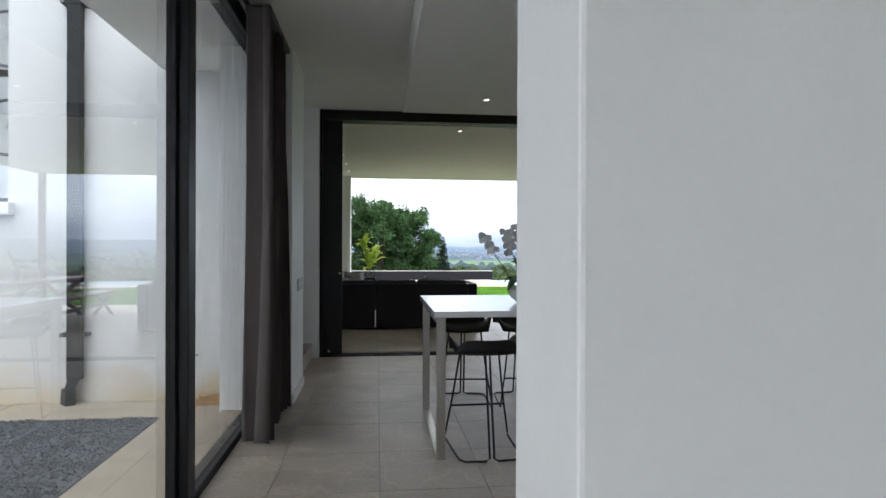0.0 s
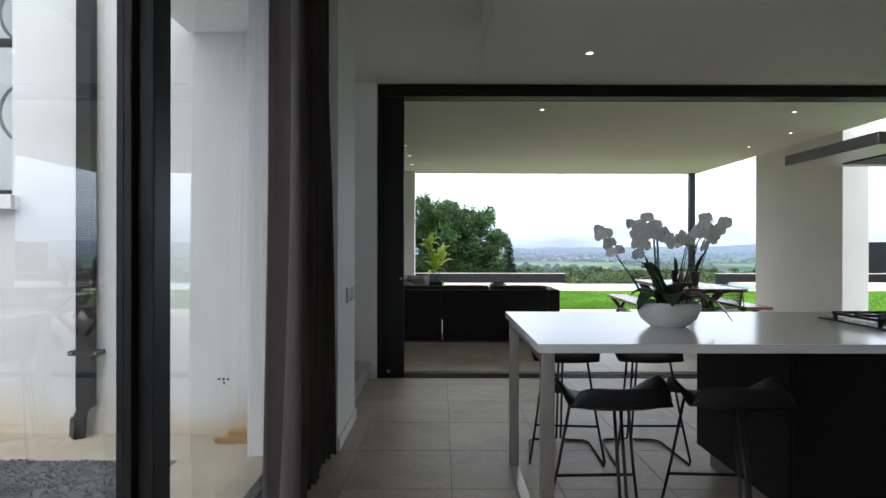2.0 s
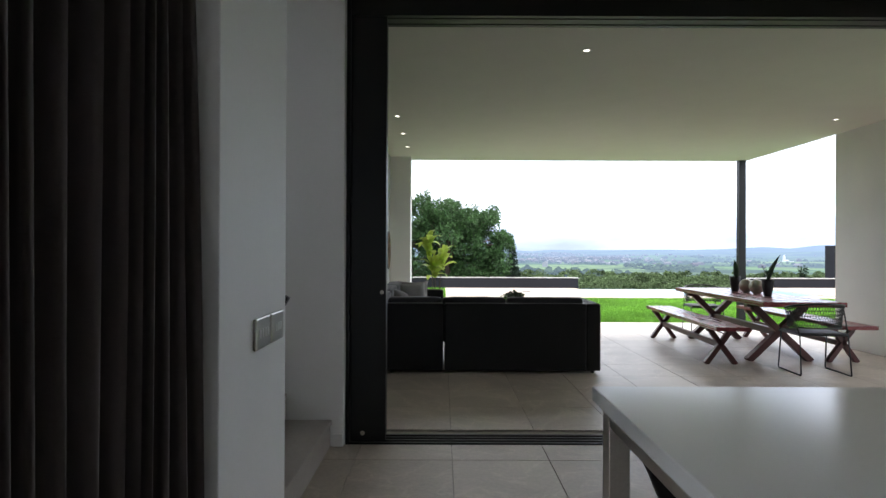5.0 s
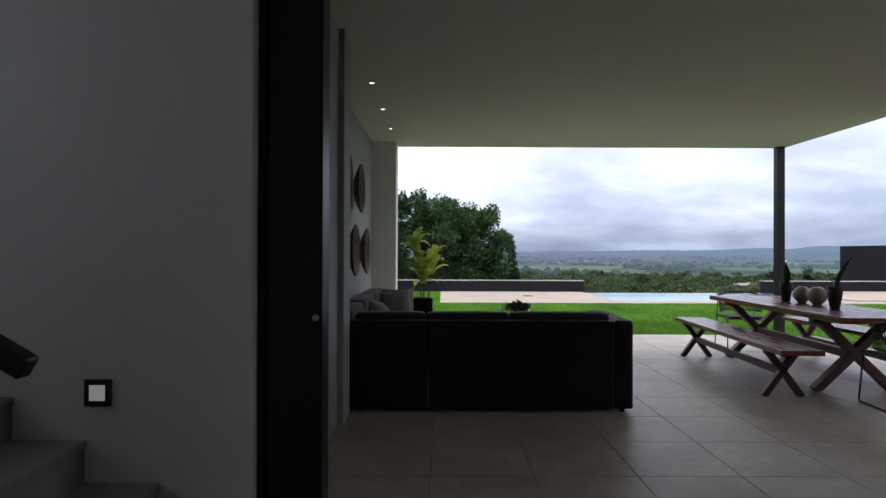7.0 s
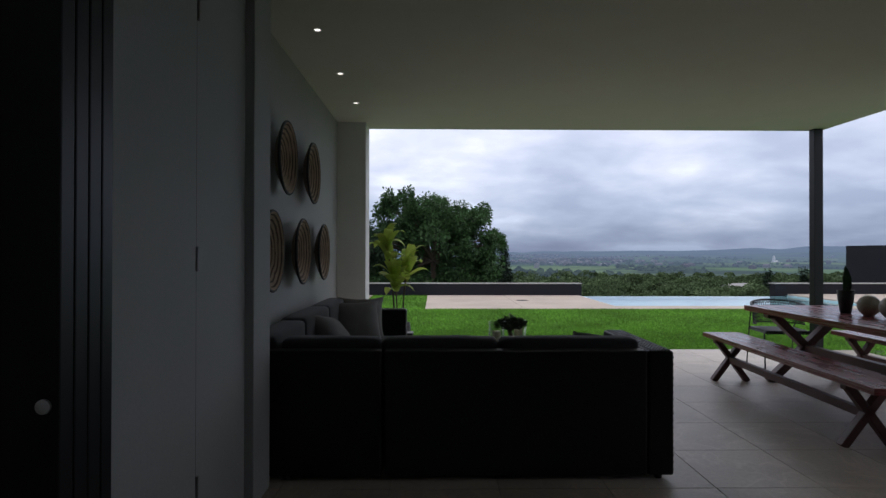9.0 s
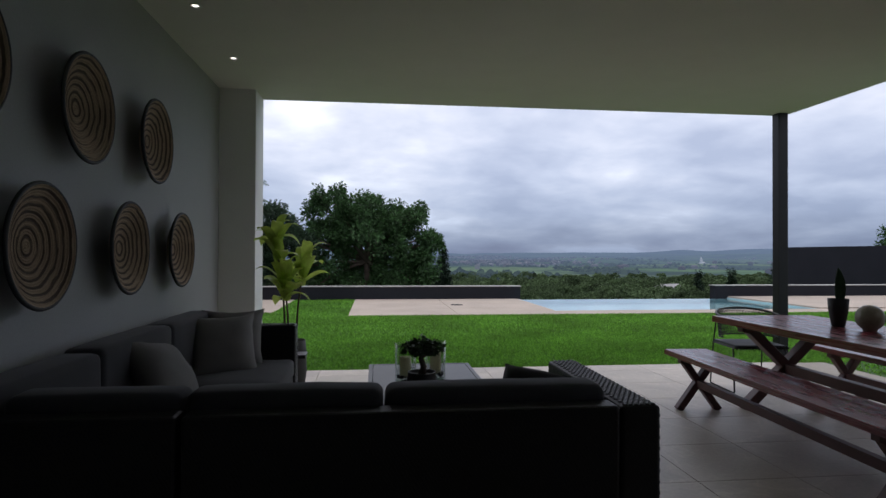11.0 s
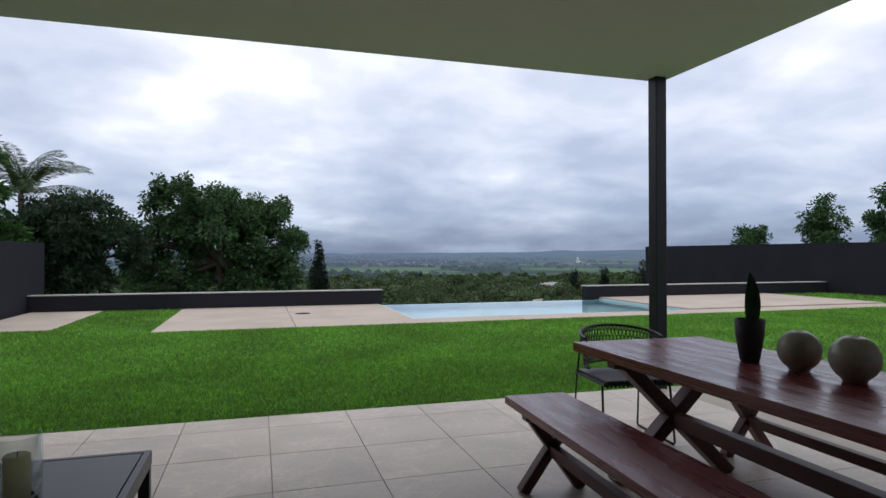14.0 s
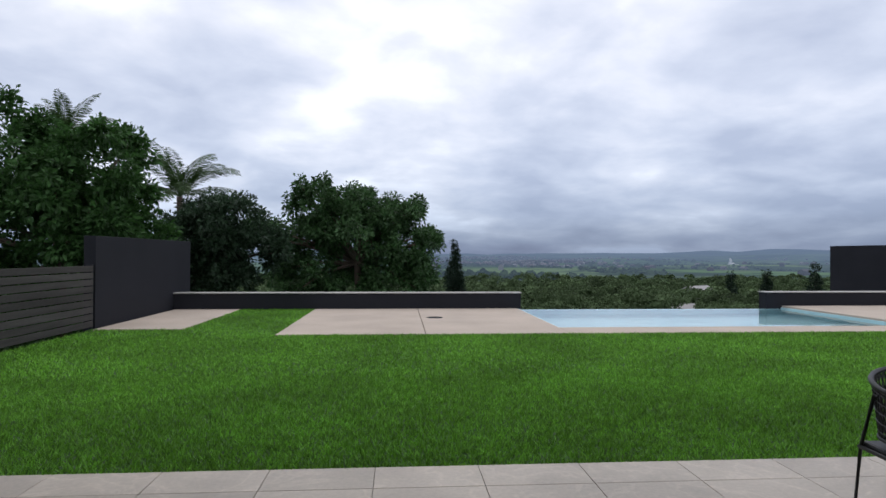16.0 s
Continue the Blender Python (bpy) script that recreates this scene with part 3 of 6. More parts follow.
# ---- unseen rear glass doors, added for daylight from behind the start of the walk ----
window_3 = tagged(empty("window_3"), "unseen black-framed glass doors added at the passage rear", "window", kind="structure")
for x in (-0.9, 0.55, 2.05, 3.54):
    part("stile", box_bm((x, x + 0.06), (-4.64, -4.56), (-0.012, 2.75), 0.003), BLACK_ALU, window_3)
for x in (-0.84, 0.61, 2.11):
    part("pane", box_bm((x, x + 1.44), (-4.603, -4.597), (0.0, 2.75)), GLASS, window_3).visible_shadow = False

# ---- flush door in the patio wall ----
door_2 = tagged(empty("door_2"), "flush pale grey painted door in the patio wall", "door", kind="structure")
part("leaf", box_bm((-0.545, -0.527), (6.95, 7.85), (0.01, 2.56), 0.003), PATIO_PAINT, door_2)
part("shadow_gap", box_bm((-0.537, -0.533), (7.852, 7.866), (0.0, 2.58)), BLACK_METAL, door_2)
for z in (0.35, 1.28, 2.3):
    part("hinge", tube_bm([(-0.527, 7.858, z - 0.05), (-0.527, 7.858, z + 0.05)], 0.008, 8), HINGE, door_2)

# ---- skirting ----
for nm, x, y in (("baseboard_switch_wall", (-0.55, -0.535), (4.27, 5.03)), ("baseboard_pier_front", (-0.605, -0.535), (6.435, 6.449))):
    structure(nm, x, y, (0.0, 0.085), PLASTER, 0.003, "white painted skirting board", "skirting")

# ---- staircase ----
stairs = tagged(empty("stairs"), "stone-clad stairs rising beside the passage", "stairs", kind="structure")
for i in range(9):
    part("step", box_bm((-3.62, -0.62 - 0.30 * i), (5.2, 6.45), (0.175 * i - 0.012, 0.175 * (i + 1) - 0.03)), TILE_STEP, stairs)
    part("tread", box_bm((-0.93 - 0.30 * i, -0.61 - 0.30 * i), (5.2, 6.45), (0.175 * (i + 1) - 0.03, 0.175 * (i + 1)), 0.004), TILE_STEP, stairs)
structure("landing", (-6.5, -3.3), (5.2, 6.45), (1.4, 1.58), TILE_STEP, 0, "stone landing at the top of the stairs", "landing")
rail = tagged(empty("handrail"), "dark square handrail on the stair wall", "handrail")
part("rail_bar", bar_bm((-0.585, 5.19, 1.065), (-2.8, 5.19, 2.357), 0.038, 0.048, 0.004), BLACK_METAL, rail)
for x in (-1.3, -2.4):
    z = 1.09 + (-0.585 - x) * 0.5833
    part("bracket", tube_bm([(x, 5.13, z - 0.09), (x, 5.19, z - 0.085), (x, 5.19, z - 0.02)], 0.008), BLACK_METAL, rail)

light = tagged(empty("step_light", pose(-1.163, 6.449, 0.72, 90)), "small square recessed light above the stairs", "step light")
part("bezel", box_bm((-0.055, 0.055), (-0.055, 0.055), (0, 0.012), 0.002), BLACK_METAL, light)
part("lens", box_bm((-0.032, 0.032), (-0.032, 0.032), (0.010, 0.015), 0.001), LED, light)


# ---- light switches ----
def switch_plate(y, n):
    s = tagged(empty("light_switch", pose(-0.549, y, 1.0)), "brushed steel light switch plate on the wall", "light switch", "switches beside the stairs")
    part("plate", box_bm((0, 0.014), (-0.083, 0.083), (-0.058, 0.058), 0.006), STEEL, s)
    for i in range(n):
        yy = (i - (n - 1) / 2) * 0.032
        part("rocker", box_bm((0.014, 0.018), (yy - 0.011, yy + 0.011), (-0.016, 0.016), 0.002), WHITE_PLASTIC, s)


switch_plate(4.67, 4)
switch_plate(4.86, 3)


# ---- downlights ----
def downlight(x, y, z):
    d = tagged(empty("downlight", pose(x, y, z)), "small round recessed downlight, lit warm white", "downlight", "ceiling downlights")
    part("trim_ring", lathe_bm([(0.024, 0.004), (0.041, 0.004), (0.043, -0.002), (0.040, -0.005), (0.024, -0.003), (0.024, 0.004)], 24), PLASTER, d, smooth=True)
    part("lens", lathe_bm([(0, -0.0015), (0.023, -0.0015), (0.023, 0.003), (0, 0.003)], 24), LAMP, d)


for x, y, z in ((1.178, 4.584, 2.72), (1.178, 2.92, 2.72), (1.325, 7.47, 2.99), (-0.452, 9.94, 2.99), (-0.452, 11.04, 2.99), (-0.452, 12.146, 2.99), (4.39, 7.56, 2.99), (5.11, 8.87, 2.99), (5.10, 10.03, 2.99)):
    downlight(x, y, z)


# ---- curtain ----
def curtain_bm(y0, y1, x_mid, amp, folds, z0, z1):
    bm = bmesh.new()
    n = folds * 10
    rows = 14
    grid = []
    for j in range(rows + 1):
        f = j / rows
        z = z0 + (z1 - z0) * f
        line = []
        for i in range(n + 1):
            u = i / n
            gather = 0.97 + 0.03 * (1 - f) ** 1.5
            ph = u * folds * math.tau + 0.5 * math.sin(f * 2.1 + u * 5)
            a = amp * (0.75 + 0.25 * math.sin(u * 13 + 1)) * (0.8 + 0.2 * (1 - f))
            line.append(bm.verts.new((x_mid + a * math.sin(ph) + 0.02 * math.sin(u * 9 + f * 2), y0 + (y1 - y0) * (0.5 + (u - 0.5) * gather) + 0.018 * math.cos(ph * 2), z)))
        grid.append(line)
    for a, b in zip(grid, grid[1:]):
        for i in range(n):
            bm.faces.new((a[i], a[i + 1], b[i + 1], b[i]))
    bmesh.ops.recalc_face_normals(bm, faces=bm.faces)
    bmesh.ops.solidify(bm, geom=list(bm.faces), thickness=0.006)
    return bm


curtain = tagged(empty("curtain"), "heavy grey-brown curtain drawn aside beside the glass", "curtain")
part("cloth", curtain_bm(3.22, 4.24, -0.655, 0.098, 13, 0.015, 2.98), CURTAIN, curtain, smooth=True)
part("heading_tape", box_bm((-0.735, -0.56), (3.30, 4.20), (2.955, 3.005), 0.01), CURTAIN, curtain)

# ---- courtyard ----
structure("courtyard_paving", (-7.5, -0.9), (-4.5, 5.05), (-0.3, -0.13), CONCRETE, 0, "stained pale concrete courtyard paving", "paving")
structure("courtyard_kerb", (-1.13, -0.9), (-4.5, 4.27), (-0.13, -0.03), CONCRETE, 0.008, "pale concrete kerb under the glass doors", "kerb")


def gravel_bed():
    rng = np.random.default_rng(4)
    n = 24000
    base = np.array([(1, 0, 0), (-1, 0, 0), (0, 1, 0), (0, -1, 0), (0, 0, 1), (0, 0, -1)], float)
    faces = np.array([(0, 2, 4), (2, 1, 4), (1, 3, 4), (3, 0, 4), (2, 0, 5), (1, 2, 5), (3, 1, 5), (0, 3, 5)])
    c = np.stack([rng.uniform(-4.6, -1.70, n), rng.uniform(1.2, 4.43, n), rng.uniform(-0.128, -0.108, n)], 1)
    size = rng.uniform(0.006, 0.013, (n, 1, 1)) * np.array([1.0, 1.0, 0.55])
    a = rng.uniform(0, math.tau, n)
    v = base[None] * size + rng.normal(0, 0.0014, (n, 6, 3))
    x = v[..., 0] * np.cos(a)[:, None] - v[..., 1] * np.sin(a)[:, None]
    y = v[..., 0] * np.sin(a)[:, None] + v[..., 1] * np.cos(a)[:, None]
    v = np.stack([x, y, v[..., 2]], -1) + c[:, None]
    f = faces[None] + (np.arange(n) * 6)[:, None, None]
    me = bpy.data.meshes.new("gravel")
    me.from_pydata(v.reshape(-1, 3).tolist(), [], f.reshape(-1, 3).tolist())
    me.materials.append(GRAVEL)
    tagged(new("gravel", me), "loose dark grey gravel in the courtyard", "gravel", kind="stuff")


gravel_bed()
structure("gravel_base", (-7.5, -1.69), (-4.5, 4.44), (-0.13, -0.122), GRAVEL, 0, "dark grey gravel bed of the courtyard", "gravel")

pipe = tagged(empty("downpipe", pose(-2.63, 5.05, 0)), "black square downpipe fixed to the courtyard wall", "downpipe")
part("pipe", box_bm((-0.062, 0.062), (-0.105, -0.025), (0.10, 6.5), 0.008), BLACK_ALU, pipe)
bm = bar_bm((0, -0.065, 0.14), (-0.045, -0.085, 0.0), 0.124, 0.085, 0.006)
part("shoe", bar_bm((-0.045, -0.085, 0.02), (-0.05, -0.09, -0.13), 0.124, 0.09, 0.006, bm), BLACK_ALU, pipe)
for z in (0.52, 3.6):
    br = part("bracket", box_bm((-0.115, 0.115), (-0.112, -0.0), (z - 0.018, z + 0.018), 0.003), BLACK_ALU, pipe)
    for x in (-0.095, 0.095):
        part("screw", lathe_bm([(0, 0), (0.009, 0), (0.006, 0.006), (0, 0.007)], 10), STEEL, br).matrix_basis = pose(x, -0.112, z, 90)

plugs = tagged(empty("wall_fixing", pose(-1.59, 5.05, 0.29, 90)), "four small dark fixing holes in the courtyard wall", "wall fixing")
for x, z in ((-0.035, 0.012), (0.0, 0.014), (0.035, 0.012), (0.004, -0.016)):
    part("hole_plug", lathe_bm([(0, 0), (0.011, 0), (0.009, 0.004), (0, 0.004)], 10), BLACK_METAL, plugs).location = (x, z, 0)
for i, (x, y, z, l, r) in enumerate(((-1.37, 4.86, -0.13, 0.40, 3), (-1.30, 4.95, -0.13, 0.26, -8), (-1.34, 4.90, -0.088, 0.30, 12))):
    tagged(link_mesh("timber_offcut", box_bm((-l / 2, l / 2), (-0.035, 0.035), (0, 0.042), 0.004), PINE), "raw timber offcut lying on the paving", "timber", "offcuts in the courtyard").matrix_basis = pose(x, y, z, 0, 0, r)

window_2 = tagged(empty("window_2"), "dark-framed courtyard window with a white sill", "window", kind="structure")
part("window_sill", box_bm((-6.4, -3.19), (4.95, 5.06), (1.63, 1.745), 0.008), PLASTER_OUT, window_2)
part("window_frame", box_bm((-6.5, -3.25), (5.08, 5.13), (1.745, 1.79), 0.003), BLACK_ALU, window_2)
part("transom", box_bm((-6.5, -3.25), (5.08, 5.13), (2.93, 2.99), 0.003), BLACK_ALU, window_2)
part("window_frame", box_bm((-6.5, -3.25), (5.08, 5.13), (4.45, 4.5), 0.003), BLACK_ALU, window_2)
for z in ((1.79, 2.93), (2.99, 4.45)):
    part("pane", box_bm((-6.5, -3.25), (5.10, 5.106), z), GLASS, window_2).visible_shadow = False
structure("wall_courtyard_above", (-6.5, -3.25), (5.05, 5.2), (4.5, 6.5), PLASTER_OUT, 0, "white rendered wall above the courtyard window")


def bicycle(m):
    b = tagged(empty("bicycle", m), "dark bicycle hanging upright on the wall indoors", "bicycle")
    for z in (0.0, 1.0):
        ring = [(0.31 * math.cos(a), 0, z + 0.31 * math.sin(a)) for a in [k * math.tau / 32 for k in range(32)]]
        w = part("wheel", tube_bm(ring, 0.018, 6, True), BLACK_METAL, b)
        sp = bmesh.new()
        for k in range(14):
            a = k * math.tau / 14
            tube_bm([(0.02 * math.cos(a), 0, z + 0.02 * math.sin(a)), (0.30 * math.cos(a), 0, z + 0.30 * math.sin(a))], 0.0018, 4, bm=sp)
        part("spokes", sp, STEEL, w)
        part("hub", tube_bm([(0, -0.04, z), (0, 0.04, z)], 0.02, 10), STEEL, w)
    fr = bmesh.new()
    for p, q in (((0, 0, 0), (0.1, 0, 0.42)), ((0.1, 0, 0.42), (0.42, 0, 0.25)), ((0.1, 0, 0.42), (0.05, 0, 0.85)), ((0.42, 0, 0.25), (0.38, 0, 0.82)), ((0.05, 0, 0.85), (0.38, 0, 0.82)), ((0, 0, 1.0), (0.48, 0, 0.85)), ((0, 0, 0), (0.42, 0, 0.25))):
        tube_bm([p, q], 0.017, 8, bm=fr)
    part("frame", fr, BLACK_METAL, b)
    part("handlebar", tube_bm([(0.5, -0.25, 0.85), (0.48, 0, 0.87), (0.5, 0.25, 0.85)], 0.013, 8), BLACK_METAL, b)
    part("saddle", box_bm((0.50, 0.55), (-0.06, 0.06), (0.10, 0.34), 0.02), BLACK_SHELL, b)


bicycle(pose(-3.98, 6.33, 2.68))

# ---- kitchen ----
tall = tagged(empty("tall_cabinet"), "tall gloss white kitchen cabinet against the wall end", "cabinet")
part("body", box_bm((0.64, 1.9), (-0.068, 0.78), (0.10, 2.715)), GLOSS_WHITE, tall)
part("side_panel", box_bm((0.62, 0.638), (-0.068, 0.80), (0.0, 2.715), 0.002), GLOSS_WHITE, tall)
part("plinth", box_bm((0.64, 1.9), (-0.068, 0.74), (0.0, 0.10)), GLOSS_WHITE, tall)
for x in (0.64, 1.272):
    part("door", box_bm((x + 0.002, x + 0.626), (0.782, 0.80), (0.102, 2.71), 0.002), GLOSS_WHITE, tall)

worktop = tagged(link_mesh("worktop", box_bm((0.527, 4.3), (2.80, 4.075), (0.902, 0.94), 0.003), QUARTZ), "polished white quartz worktop of the island", "worktop")
leg_frame = tagged(empty("island_leg_frame"), "brushed steel leg frame under the island end", "leg frame")
for y in (2.862, 4.015):
    part("upright", box_bm((0.548, 0.602), (y - 0.03, y + 0.03), (0.012, 0.901), 0.003), STEEL, leg_frame)
part("floor_bar", box_bm((0.548, 0.602), (2.832, 4.045), (0.0, 0.0118), 0.002), STEEL, leg_frame)
part("top_bar", box_bm((0.548, 0.602), (2.893, 3.984), (0.855, 0.901), 0.003), STEEL, leg_frame)

cab = tagged(empty("island_cabinet"), "black-stained island cabinet on a recessed plinth", "cabinet")
part("body", box_bm((1.72, 4.2), (3.07, 4.065), (0.12, 0.901), 0.003), BLACK_WOOD, cab)
part("plinth", box_bm((1.78, 4.15), (3.13, 4.01), (0.0, 0.12)), STEEL, cab)
for i in range(3):
    x = 1.725 + i * 0.82
    part("drawer_front", box_bm((x, x + 0.814), (3.05, 3.07), (0.125, 0.89), 0.002), BLACK_WOOD, cab)

cook = tagged(empty("cooktop", pose(-0.13, -0.24, 0.04)), "black gas cooktop with cast grates on the worktop", "cooktop")
part("tray", box_bm((2.40, 3.3), (3.46, 3.98), (0.90, 0.908), 0.003), PORCELAIN, cook)
for cx in (2.62, 3.08):
    g = bmesh.new()
    for dy in (-0.17, 0.0, 0.17):
        box_bm((cx - 0.19, cx + 0.19), (3.72 + dy - 0.006, 3.72 + dy + 0.006), (0.935, 0.95), bm=g)
    for dx in (-0.18, -0.06, 0.06, 0.18):
        box_bm((cx + dx - 0.006, cx + dx + 0.006), (3.53, 3.91), (0.930, 0.944), bm=g)
    for dx in (-0.18, 0.18):
        for dy in (-0.17, 0.17):
            box_bm((cx + dx - 0.008, cx + dx + 0.008), (3.72 + dy - 0.008, 3.72 + dy + 0.008), (0.908, 0.94), bm=g)
    part("grate", g, BLACK_METAL, cook)
    part("burner", lathe_bm([(0, 0.03), (0.04, 0.03), (0.045, 0.018), (0.06, 0.012), (0.06, 0)], 24), BLACK_METAL, cook).location = (cx, 3.72, 0.907)

hood = tagged(empty("cooker_hood"), "flat steel cooker hood hung over the cooktop", "cooker hood")
part("canopy", box_bm((1.97, 3.4), (2.86, 3.55), (1.775, 1.83), 0.003), STEEL, hood)
part("filter", box_bm((2.2, 3.2), (2.98, 3.43), (1.770, 1.774)), BLACK_METAL, hood)
part("chimney", box_bm((2.55, 2.85), (3.05, 3.35), (1.83, 2.72), 0.003), STEEL, hood)


# ---- bar stools ----
def bar_stool(m):
    s = tagged(empty("bar_stool", m), "black bar stool with winged moulded seat and wire legs", "bar stool", "stools at the island")
    bm = bmesh.new()
    nu, nv = 26, 24
    grid = []
    for j in range(nv + 1):
        v = j / nv
        row = []
        for i in range(nu + 1):
            u = i / nu * 2 - 1
            wing = max(0.0, (abs(u) - 0.5) / 0.5) ** 1.7 * max(0.0, 1 - ((v - 0.40) / 0.34) ** 2)
            back = max(0.0, (v - 0.70) / 0.30)
            w = 0.222 * (0.84 + 0.20 * math.sin(math.pi * min(v * 0.9 + 0.08, 1.0)))
            if back:
                w = max(w, 0.205) * (1 - 0.10 * back ** 5)
            y = 0.20 - 0.41 * min(v / 0.80, 1.0) - 0.030 * back + 0.05 * back * abs(u) ** 2.5
            z = 0.658 - 0.012 * math.cos(u * 1.5) - 0.02 * max(0.0, 0.12 - v) / 0.12
            z += 0.092 * wing + 0.106 * back ** 1.25 * (1 - 0.30 * abs(u) ** 7)
            row.append(bm.verts.new((u * w * (1 + 0.06 * wing), y, z)))
        grid.append(row)
    for a, b in zip(grid, grid[1:]):
        for i in range(nu):
            bm.faces.new((a[i], a[i + 1], b[i + 1], b[i]))
    bmesh.ops.recalc_face_normals(bm, faces=bm.faces)
    bmesh.ops.solidify(bm, geom=list(bm.faces), thickness=0.014)
    part("seat_shell", bm, BLACK_SHELL, s, smooth=True)
    for sx in (-1, 1):
        part("leg_wire", tube_bm([(sx * 0.13, 0.13, 0.664), (sx * 0.18, 0.19, 0.30), (sx * 0.225, 0.235, 0.03), (sx * 0.225, 0.22, 0.008), (sx * 0.20, -0.22, 0.008), (sx * 0.17, -0.265, 0.008), (sx * 0.04, -0.275, 0.008), (sx * 0.014, -0.265, 0.02), (sx * 0.014, -0.20, 0.30), (sx * 0.014, -0.12, 0.664)], 0.0075, 8), BLACK_METAL, s, smooth=True)
    part("foot_rest", tube_bm([(-0.19, 0.20, 0.24), (0.19, 0.20, 0.24)], 0.0075, 8), BLACK_METAL, s)
    part("under_plate", box_bm((-0.14, 0.14), (-0.13, 0.14), (0.644, 0.656), 0.003), BLACK_METAL, s)
    return s


stool = bar_stool(pose(0.88, 3.03, 0, 0, 0, 2))
copy_thing(stool, pose(1.41, 3.04, 0, 0, 0, -4))
copy_thing(stool, pose(0.92, 4.23, 0, 0, 0, 175))
copy_thing(stool, pose(1.43, 4.23, 0, 0, 0, 179))

# ---- orchids in a bowl ----
bowl = tagged(link_mesh("bowl", lathe_bm([(0, 0), (0.10, 0), (0.115, 0.008), (0.165, 0.045), (0.192, 0.10), (0.190, 0.135), (0.183, 0.138), (0.180, 0.132), (0.180, 0.11), (0, 0.105)], 48, squash=0.8), CERAMIC, smooth=True), "white oval ceramic bowl on the worktop", "bowl")
bowl.matrix_basis = pose(1.28, 3.375, 0.94) @ Matrix.Diagonal((0.83, 0.88, 0.91, 1.0))


def petal(bm, length, width, cup, turn, lift=0.0):
    """One rounded petal, cupped towards its edge."""
    m = Matrix.Rotation(turn, 4, "Z")
    rim = []
    for k in range(9):
        a = math.pi * (k / 8 - 0.5)
        rim.append(bm.verts.new(m @ Vector((length * (0.52 + 0.48 * math.cos(a)) if 0 < k < 8 else length * 0.30, width * math.sin(a) * (1.0 if 0 < k < 8 else 0.8), cup + lift))))
    foot = bm.verts.new(m @ Vector((0.002, 0, lift)))
    mid = bm.verts.new(m @ Vector((length * 0.55, 0, cup * 0.15 + lift)))
    for a, b in zip(rim, rim[1:]):
        bm.faces.new((a, b, mid))
    bm.faces.new((foot, rim[0], mid))
    bm.faces.new((rim[-1], foot, mid))


def orchid_flower_mesh():
    bm = bmesh.new()
    for a in (8, 172):
        petal(bm, 0.045, 0.035, 0.007, radians(a), 0.004)
    for a in (90, 218, 322):
        petal(bm, 0.041, 0.021, 0.003, radians(a))
    count = len(bm.faces)
    bmesh.ops.create_icosphere(bm, subdivisions=1, radius=0.005, matrix=Matrix.Translation((0, -0.006, 0.008)))
    me = bpy.data.meshes.new("flower")
    bm.to_mesh(me)
    bm.free()
    me.materials.append(PETAL)
    me.materials.append(ORCHID_EYE)
    for p in me.polygons:
        p.use_smooth = True
        if p.index >= count:
            p.material_index = 1
    return me


def strap_leaf_bm(length, width, lift, droop, segs=8, thick=0.003):
    bm = bmesh.new()
    rows = []
    for i in range(segs + 1):
        t = i / segs
        w = width * math.sin(math.pi * min(0.12 + 0.88 * t, 1.0)) ** 0.6 * (1 if t < 0.98 else 0.1)
        x, z = length * t * (1 - 0.15 * t), lift * math.sin(t * 1.7) - droop * t * t
        rows.append([bm.verts.new((x, -w, z + 0.15 * w)), bm.verts.new((x, 0, z - 0.1 * w)), bm.verts.new((x, w, z + 0.15 * w))])
    for a, b in zip(rows, rows[1:]):
        bm.faces.new((a[0], a[1], b[1], b[0]))
        bm.faces.new((a[1], a[2], b[2], b[1]))
    bmesh.ops.recalc_face_normals(bm, faces=bm.faces)
    if thick:
        bmesh.ops.solidify(bm, geom=list(bm.faces), thickness=thick)
    return bm


orchid = tagged(empty("orchid_plant", pose(1.28, 3.375, 1.03) @ Matrix.Diagonal((0.91, 0.91, 0.91, 1.0))), "white flowering orchids with arching dark stems", "orchid")
rng = random.Random(7)
flower_mesh = orchid_flower_mesh()
